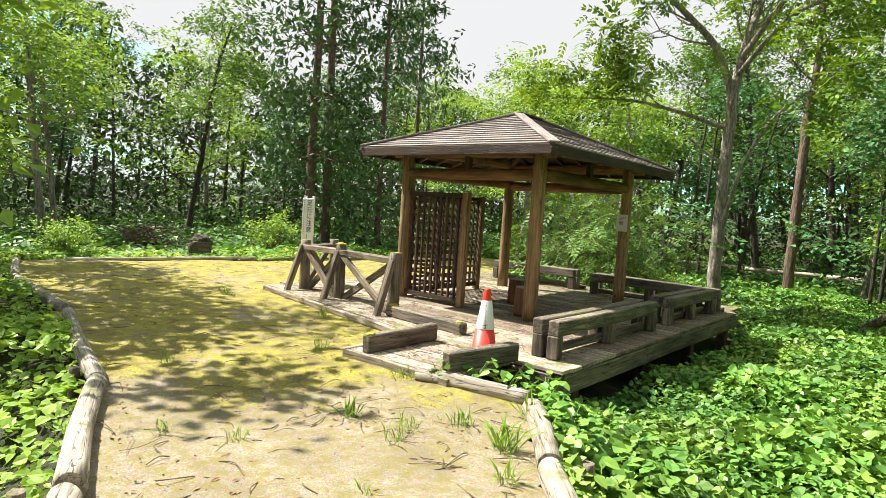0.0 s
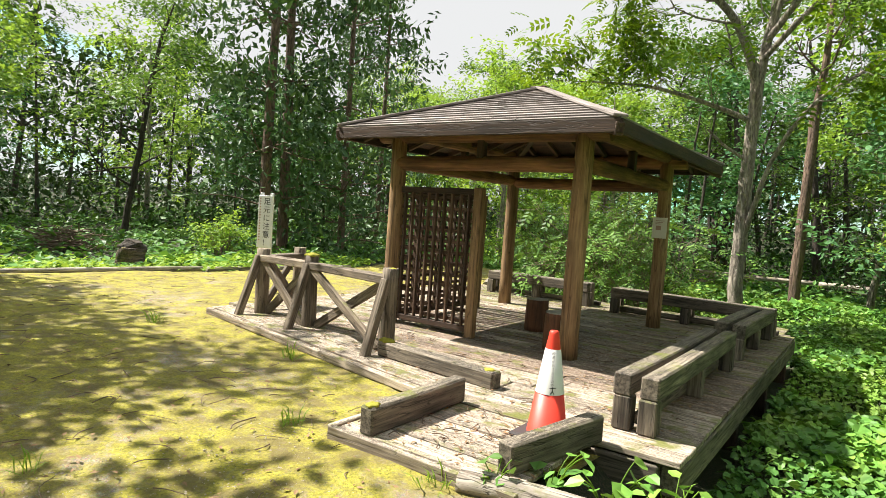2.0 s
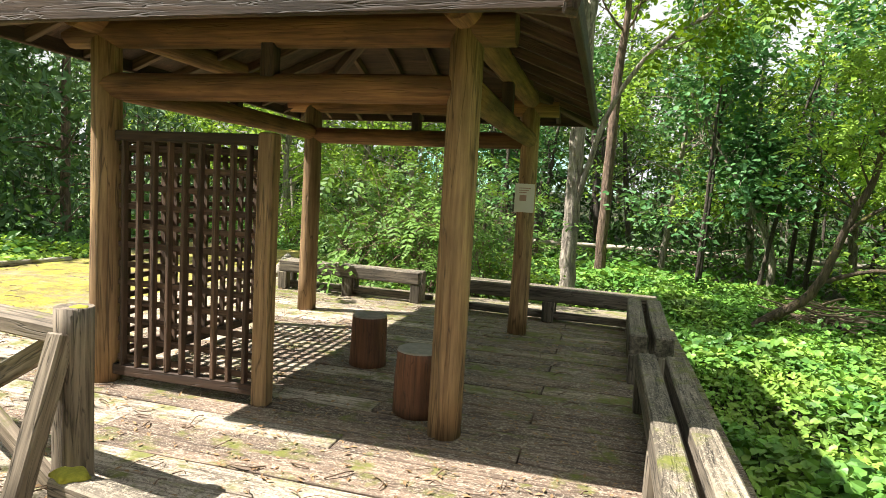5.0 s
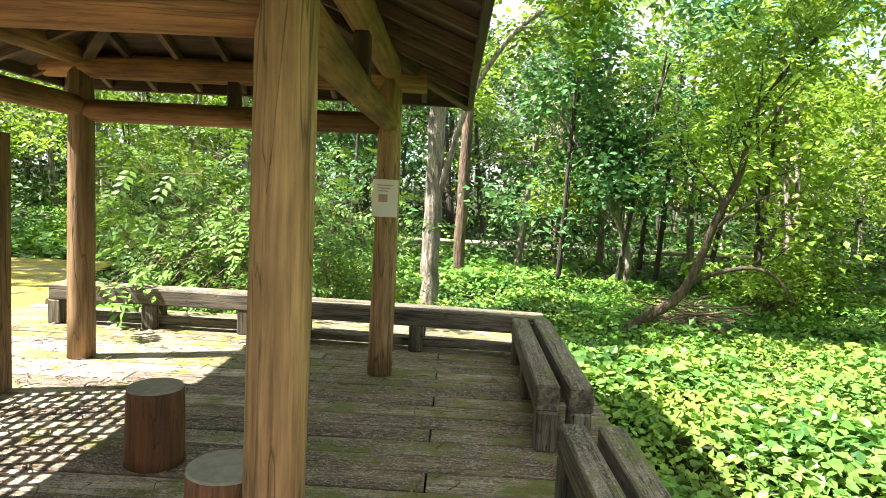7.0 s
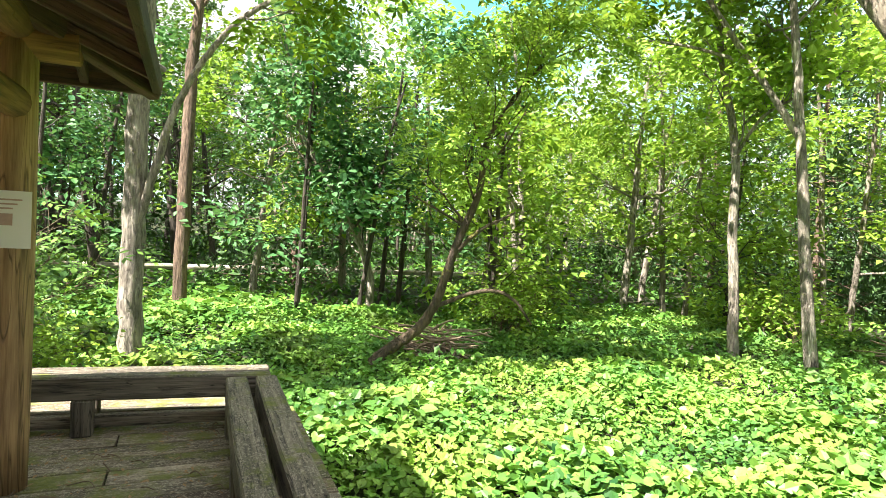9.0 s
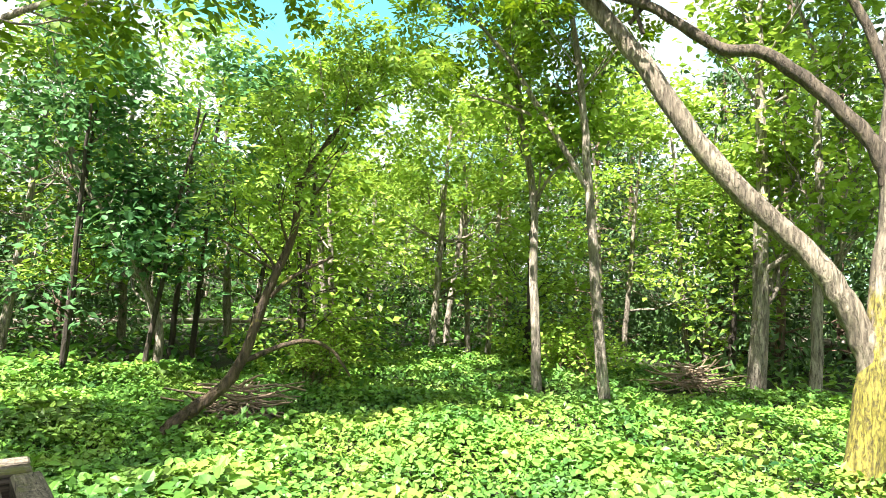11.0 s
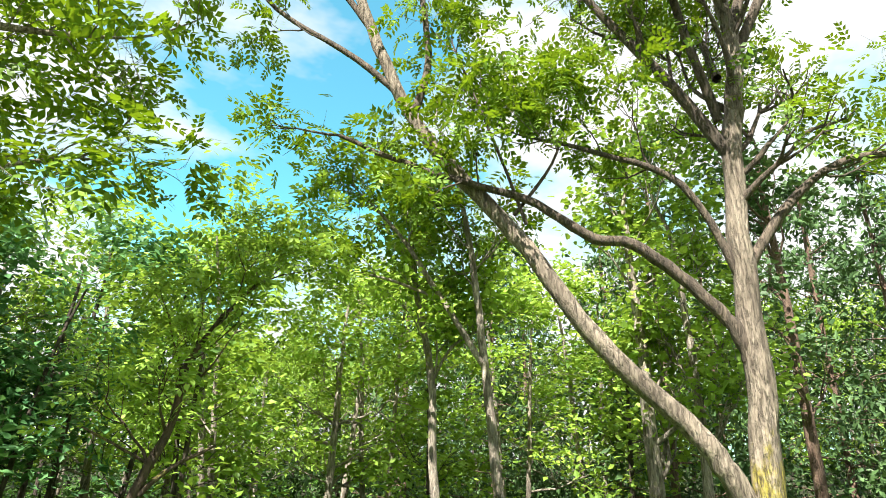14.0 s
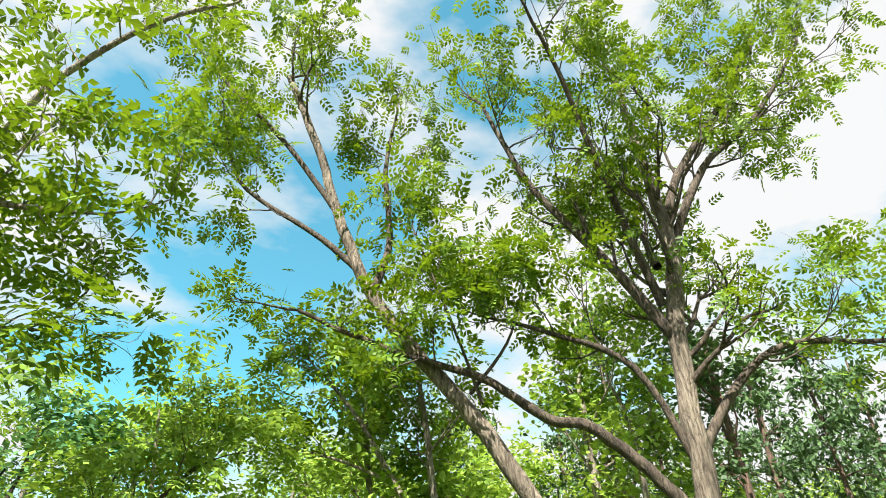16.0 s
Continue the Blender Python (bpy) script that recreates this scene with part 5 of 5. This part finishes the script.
edge_log((1.2, 0.50, 0.04), (-0.42, 1.44, 0.05), 0.085, 0.075, "mossy half-rotten log edging the path", 1)
edge_log((-0.45, 1.47, 0.06), (-2.15, 2.24, 0.07), 0.085, 0.07, "sun-bleached log edging the path", 2)
edge_log((-2.2, 2.27, 0.05), (-5.3, 3.10, 0.04), 0.075, 0.065, "rotten dark log sunk in plants beside the path", 3)
edge_log((-5.4, 3.12, 0.04), (-8.6, 3.45, 0.03), 0.075, 0.07, "rotten dark log sunk in plants beside the path", 4)
edge_log((-8.8, 3.5, 0.02), (-11.3, 4.2, 0.02), 0.075, 0.07, "rotten dark log sunk in plants beside the path", 5)
edge_log((0.40, 4.48, 0.05), (1.06, 3.60, 0.05), 0.085, 0.08, "bleached cracked log edging the path above the slope", 6)
edge_log((1.09, 3.56, 0.05), (2.4, 1.95, 0.04), 0.085, 0.08, "bleached cracked log edging the path above the slope", 7)
edge_log((-0.80, 4.47, 0.04), (0.26, 4.66, 0.05), 0.08, 0.075, "bleached mossy log at the foot of the landing", 8)
edge_log((0.42, 4.72, -0.06), (1.2, 3.70, -0.06), 0.07, 0.07, "grey split log below the edging log", 9)
edge_log((-11.0, 5.0, 0.02), (-10.3, 9.0, 0.02), 0.06, 0.055, "low dark log along the far edge of the path", 10)
edge_log((-10.3, 9.1, 0.02), (-9.6, 12.6, 0.02), 0.06, 0.055, "low dark log along the far edge of the path", 11)
edge_log((-5.75, 12.75, 0.06), (-6.9, 15.2, 0.06), 0.075, 0.07, "dark log edging the gravel behind the deck", 12)
for i in range(7):
    edge_log((-6.5 + 2.9 * i, 27.8 - 0.05 * i, -0.12), (-3.7 + 2.9 * i, 27.7 - 0.08 * i, -0.10), 0.09, 0.085, "grey log edging a far path in the wood", 20 + i)
for i in range(5):
    a = (17.35 + 2.5 * i, 15.83 - 1.3 * i, 0.18 + 0.03 * i)
    b = (17.35 + 2.5 * (i + 1), 15.83 - 1.3 * (i + 1), 0.21 + 0.03 * i)
    edge_log(a, b, 0.11, 0.10, "grey log rail on the far side of the clearing", 30 + i)
    edge_log((a[0] + 0.1, a[1] - 0.1, a[2] - 0.29), (b[0] + 0.1, b[1] - 0.1, b[2] - 0.29), 0.21, 0.2, "dark log rail near the ground across the clearing", 40 + i, M_DARK)

# Stakes that hold the edging logs.
for sx, sy in ((-2.55, 2.22), (-0.5, 1.26), (-4.6, 2.75), (1.25, 3.72)):
    st = thing("stake", "short grey stake holding the edging log", "stake", "stakes of the edging logs", at=(sx, sy, -0.2))
    pole("stake_body", (sx, sy, -0.25), (sx, sy, 0.10), 0.045, 0.04, M_FENCE, st, "", 10, 0.05)

# ---- stump, brush piles ----
stump = thing("tree_stump", "round rotten brown tree stump at the edge of the moss", "stump", at=(-11.75, 8.25, 0))
pole("stump_body", (-11.75, 8.25, -0.15), (-11.70, 8.28, 0.36), 0.34, 0.27, M_BARK_MOSS, stump, "", 18, 0.25, seed=4)
pole("broken_top", (-11.70, 8.28, 0.34), (-11.66, 8.30, 0.50), 0.26, 0.13, M_BARK_DARK, stump, "dark crumbled top", 14, 0.3, seed=6)


def brush_pile(cx, cy, width, label, seed, n=70, lift=0.0):
    r = np.random.default_rng(seed)
    g = Growth(seed)
    z0 = float(land(cx, cy))
    for _ in range(n):
        a, d = r.uniform(0, 6.28), abs(r.normal(0, width * 0.4))
        p = np.array([cx + d * math.cos(a), cy + d * math.sin(a), z0 + lift + r.uniform(0.0, 0.5) * math.exp(-d / width)])
        b = r.uniform(0, 6.28)
        l = r.uniform(0.3, 0.9)
        q = p + np.array([math.cos(b) * l, math.sin(b) * l, r.normal(0.02, 0.12)])
        g.tube(g.path([p, (p + q) / 2 + r.normal(0, 0.05, 3), q], 2), np.full(5, r.uniform(0.006, 0.018)), 4)
    ob = thing("brush_pile", label, "brush pile", at=(cx, cy, z0))
    tagged(link("tangle", g.wood_mesh("tangle"), M_STICK if lift else M_TWIG, ob, "", ob.matrix_basis.inverted()), kind="stuff")


brush_pile(2.7, 14.95, 0.4, "heap of dry brown sticks under the leaning tree", 71, 80, 0.16)
brush_pile(10.9, 12.9, 0.7, "heap of dry branches among the ground plants", 72, 110, 0.25)
brush_pile(-15.5, 8.6, 1.2, "dark heap of cut brush at the edge of the wood", 73, 160)


# ---- sign ----
sign = thing("sign_board", "narrow white warning board on two stakes by the fence", "sign", at=(-7.25, 8.12, 0), turn=28)
part("board", box_bm(0.24, 0.03, 0.86, 0.004), M_SIGN, sign, "", pose(-0.12, 0, 1.17))
for k in (-1, 1):
    part("stake", box_bm(0.05, 0.05, 1.75, 0.004), M_BAND, sign, "pale square stake", pose(0.085 * k - 0.025, 0.045, 0.77))


def upright_text(words, at_, step, size, parent, material, m, name="lettering"):
    """Signs one below the other."""
    for i, ch in enumerate(words):
        cu = bpy.data.curves.new(name, "FONT")
        cu.body, cu.size, cu.extrude, cu.align_x = ch, size, 0.001, "CENTER"
        cu.resolution_u = 2
        ob = new(name, cu)
        cu.materials.append(material)
        ob.parent = parent
        ob.matrix_basis = m @ pose(at_[0], -0.018, at_[1] - i * step, 90, 0, 0)


upright_text("足元に注意！", (0.03, 1.46), 0.135, 0.125, sign, M_BLACK, Matrix())
for i in range(16):
    part("small_print", box_bm(0.022, 0.003, 0.02, 0.0), M_SPOT, sign, "", pose(-0.095, -0.018, 1.55 - i * 0.045))


# Lettering on the cone's band, turned towards the path.
def cone_words():
    for i, ch in enumerate("段差がありますので"):
        z = 0.555 - i * 0.025
        r_ = 0.105 - (z - 0.232) * (0.054 / 0.353) + 0.0015
        m = pose(0, 0, 0, 0, 0, 32) @ pose(0, -r_, z, 90 - 8.7, 0, 0)
        cu = bpy.data.curves.new("lettering", "FONT")
        cu.body, cu.size, cu.extrude, cu.align_x = ch, 0.023, 0.0004, "CENTER"
        ob = new("lettering", cu)
        cu.materials.append(M_BLACK)
        ob.parent = cone
        ob.matrix_basis = m
    z = 0.325
    m = pose(0, 0, 0, 0, 0, 32) @ pose(0.005, -0.0925, z, 90 - 8.7, 0, 0)
    for (a, b) in (((0, 0.0), (0, 0.028)), ((0, 0.0), (-0.014, -0.018)), ((0, 0.0), (0.012, -0.016)), ((-0.02, 0.018), (0.02, 0.024))):
        l = math.hypot(b[0] - a[0], b[1] - a[1])
        part("mark", box_bm(l, 0.006, 0.001, 0.0), M_BLACK, cone, "", m @ pose(a[0], a[1], 0.0, 0, 0, math.degrees(math.atan2(b[1] - a[1], b[0] - a[0]))))


cone_words()


# ---- litter: twigs, dry leaves, tufts of grass ----
def twig_litter(name, label, n, spot, z, seed, length=(0.06, 0.3), mat=None):
    r = np.random.default_rng(seed)
    g = Growth(seed)
    done = 0
    while done < n:
        x, y = spot(r)
        a, l = r.uniform(0, 6.28), r.uniform(*length)
        zz = z + 0.012
        p = np.array([x, y, zz])
        q = p + np.array([math.cos(a) * l, math.sin(a) * l, 0.0])
        mid_ = (p + q) / 2 + np.array([r.normal(0, 0.18 * l), r.normal(0, 0.18 * l), 0.012])
        g.tube(g.path([p, mid_, q], 3), np.full(7, r.uniform(0.002, 0.0045)), 4)
        done += 1
    return tagged(link(name, g.wood_mesh(name), mat or M_TWIG), label, "litter", kind="stuff")


def on_path(r):
    while True:
        x, y = r.uniform(-10, 4), r.uniform(0, 12)
        if r.random() < 1.2 / (1 + 0.25 * math.hypot(x - 0.3, y - 2.8)) and bool(inside(x, y, PATH_EDGE)) and not (x > -6.4 and y > 5.4):
            return x, y


twig_litter("fallen_twigs", "thin dark twigs scattered over the path", 420, on_path, 0.0, 81)
twig_litter("fallen_twigs", "thin dark twigs scattered over the deck boards", 520, lambda r: (r.uniform(-6.0, -0.1), r.uniform(5.7, 11.4)), DECK, 82, (0.04, 0.16))
twig_litter("fallen_twigs", "thin twigs on the landing", 40, lambda r: (r.uniform(-1.75, -0.6), r.uniform(4.6, 5.5)), 0.095, 83, (0.04, 0.15))


def pebbles():
    r = np.random.default_rng(97)
    n = 5200
    xy = []
    while len(xy) < n:
        x, y = r.uniform(-2.5, 3.2), r.uniform(0.2, 4.5)
        if bool(inside(x, y, PATH_EDGE)):
            xy.append((x, y))
    xy = np.array(xy)
    shape = [(1, 0, 0), (0, 0.8, 0), (-0.9, 0.1, 0), (0, -0.85, 0), (0.1, 0.05, 0.6), (0, 0, -0.5)]
    faces = [(0, 1, 4), (1, 2, 4), (2, 3, 4), (3, 0, 4), (1, 0, 5), (2, 1, 5), (3, 2, 5), (0, 3, 5)]
    where = np.stack([xy[:, 0], xy[:, 1], np.full(n, 0.003)], -1)
    v, f = spread(shape, faces, where, turns(r.uniform(0, 6.28, n), r.normal(0, 0.2, n), r.normal(0, 0.2, n)), 0.0035 + 0.008 * r.random(n) ** 3)
    tagged(link("pebbles", mesh_of("pebbles", v, f), M_PEBBLE), "small grey and tan pebbles loose on the path", "pebbles", kind="stuff")


pebbles()


def dry_leaves(name, label, n, spot, z, seed, size=0.05):
    r = np.random.default_rng(seed)
    xy = np.array([spot(r) for _ in range(n)])
    where = np.stack([xy[:, 0], xy[:, 1], np.full(n, z + 0.010)], -1)
    v, f = spread(SLIM, SLIM_F, where, turns(r.uniform(0, 6.28, n), r.normal(0, 0.15, n), r.normal(0, 0.2, n)), size * r.uniform(0.5, 1.3, n))
    return tagged(link(name, mesh_of(name, v, f), M_DRY), label, "litter", kind="stuff")


dry_leaves("dry_leaves", "small dry brown leaves on the path", 1500, on_path, 0.005, 91)
dry_leaves("dry_leaves", "small dry leaves and chips on the deck", 4500, lambda r: (r.uniform(-6.1, 0.0), r.uniform(5.65, 11.6)), DECK, 92, 0.04)
dry_leaves("dry_leaves", "small dry leaves on the landing", 260, lambda r: (r.uniform(-1.75, -0.5), r.uniform(4.5, 5.5)), 0.095, 93, 0.04)


def grass_tuft(x, y, n, size, seed, z=0.0):
    r = np.random.default_rng(seed)
    blade = [(0, -0.02, 0), (0.5, -0.035, 0.42), (1.0, 0, 0.45), (0.5, 0.035, 0.42), (0, 0.02, 0)]
    where = np.stack([x + r.normal(0, 0.04, n), y + r.normal(0, 0.04, n), np.full(n, z)], -1)
    v, f = spread([blade[0], blade[1], blade[3], blade[4], blade[2]], [(0, 1, 2, 3), (1, 4, 4, 2)], where, turns(r.uniform(0, 6.28, n), r.normal(-0.35, 0.3, n), r.normal(0, 0.2, n)), size * r.uniform(0.5, 1.2, n))
    mesh = bpy.data.meshes.new("grass_tuft")
    mesh.from_pydata(v.tolist(), [], [tuple(dict.fromkeys(q)) for q in f.tolist()])
    return tagged(link("grass_tuft", mesh, M_GRASS), "small tuft of fresh green grass on the path", "grass tuft", "grass tufts on the path")


for i, (gx, gy, gn, gs) in enumerate(((-0.45, 3.33, 26, 0.17), (-0.02, 3.5, 22, 0.14), (0.66, 3.72, 40, 0.22), (0.2, 3.84, 26, 0.16), (-2.2, 4.45, 26, 0.15), (0.08, 3.25, 22, 0.14), (-3.6, 5.62, 20, 0.17),
                                      (0.45, 4.35, 30, 0.2), (0.75, 4.1, 26, 0.2), (-1.0, 2.2, 20, 0.12), (-0.6, 2.5, 18, 0.11), (-2.6, 3.0, 18, 0.12), (-1.2, 1.75, 22, 0.14), (-5.8, 5.5, 22, 0.2), (0.95, 3.3, 22, 0.16), (-0.9, 4.40, 24, 0.14), (0.5, 2.6, 16, 0.1))):
    grass_tuft(gx, gy, gn, gs, 300 + i)


def leafy_sprig(x, y, z, n, reach, size, seed):
    """Broad-leaved weeds growing over the logs."""
    r = np.random.default_rng(seed)
    g = Growth(seed)
    ps = []
    for _ in range(n):
        a, l = r.uniform(0, 6.28), reach * r.uniform(0.4, 1.0)
        q = np.array([x + math.cos(a) * l * 0.6, y + math.sin(a) * l * 0.6, z + l])
        g.tube(g.path([(x, y, z), ((x + q[0]) / 2, (y + q[1]) / 2, z + l * 0.7), q], 2), np.full(5, 0.004), 4)
        ps.append(q)
    v, f = spread(BROAD, BROAD_F, np.array(ps), turns(r.uniform(0, 6.28, n), r.normal(0.2, 0.3, n), r.normal(0, 0.3, n)), size * r.uniform(0.6, 1.2, n))
    ob = thing("weed", "broad-leaved green weed growing beside the landing log", "weed", "weeds by the landing", at=(x, y, z))
    link("stem", g.wood_mesh("stem"), M_GRASS, ob, "", ob.matrix_basis.inverted())
    link("foliage", mesh_of("foliage", v, f), M_LEAF_GROUND, ob, "", ob.matrix_basis.inverted())


for i, (x, y, z, n, reach, size) in enumerate(((-0.42, 4.80, -0.05, 11, 0.30, 0.12), (-0.1, 4.85, -0.1, 13, 0.34, 0.13), (0.2, 4.95, -0.15, 13, 0.34, 0.13), (-0.62, 4.52, 0.02, 8, 0.18, 0.10), (0.35, 4.75, -0.1, 14, 0.3, 0.13), (0.75, 4.4, -0.15, 18, 0.3, 0.14))):
    leafy_sprig(x, y, z, n, reach, size, 400 + i)

# ---- boards of the deck and roof ----
deck_boards()
shingle_rows()
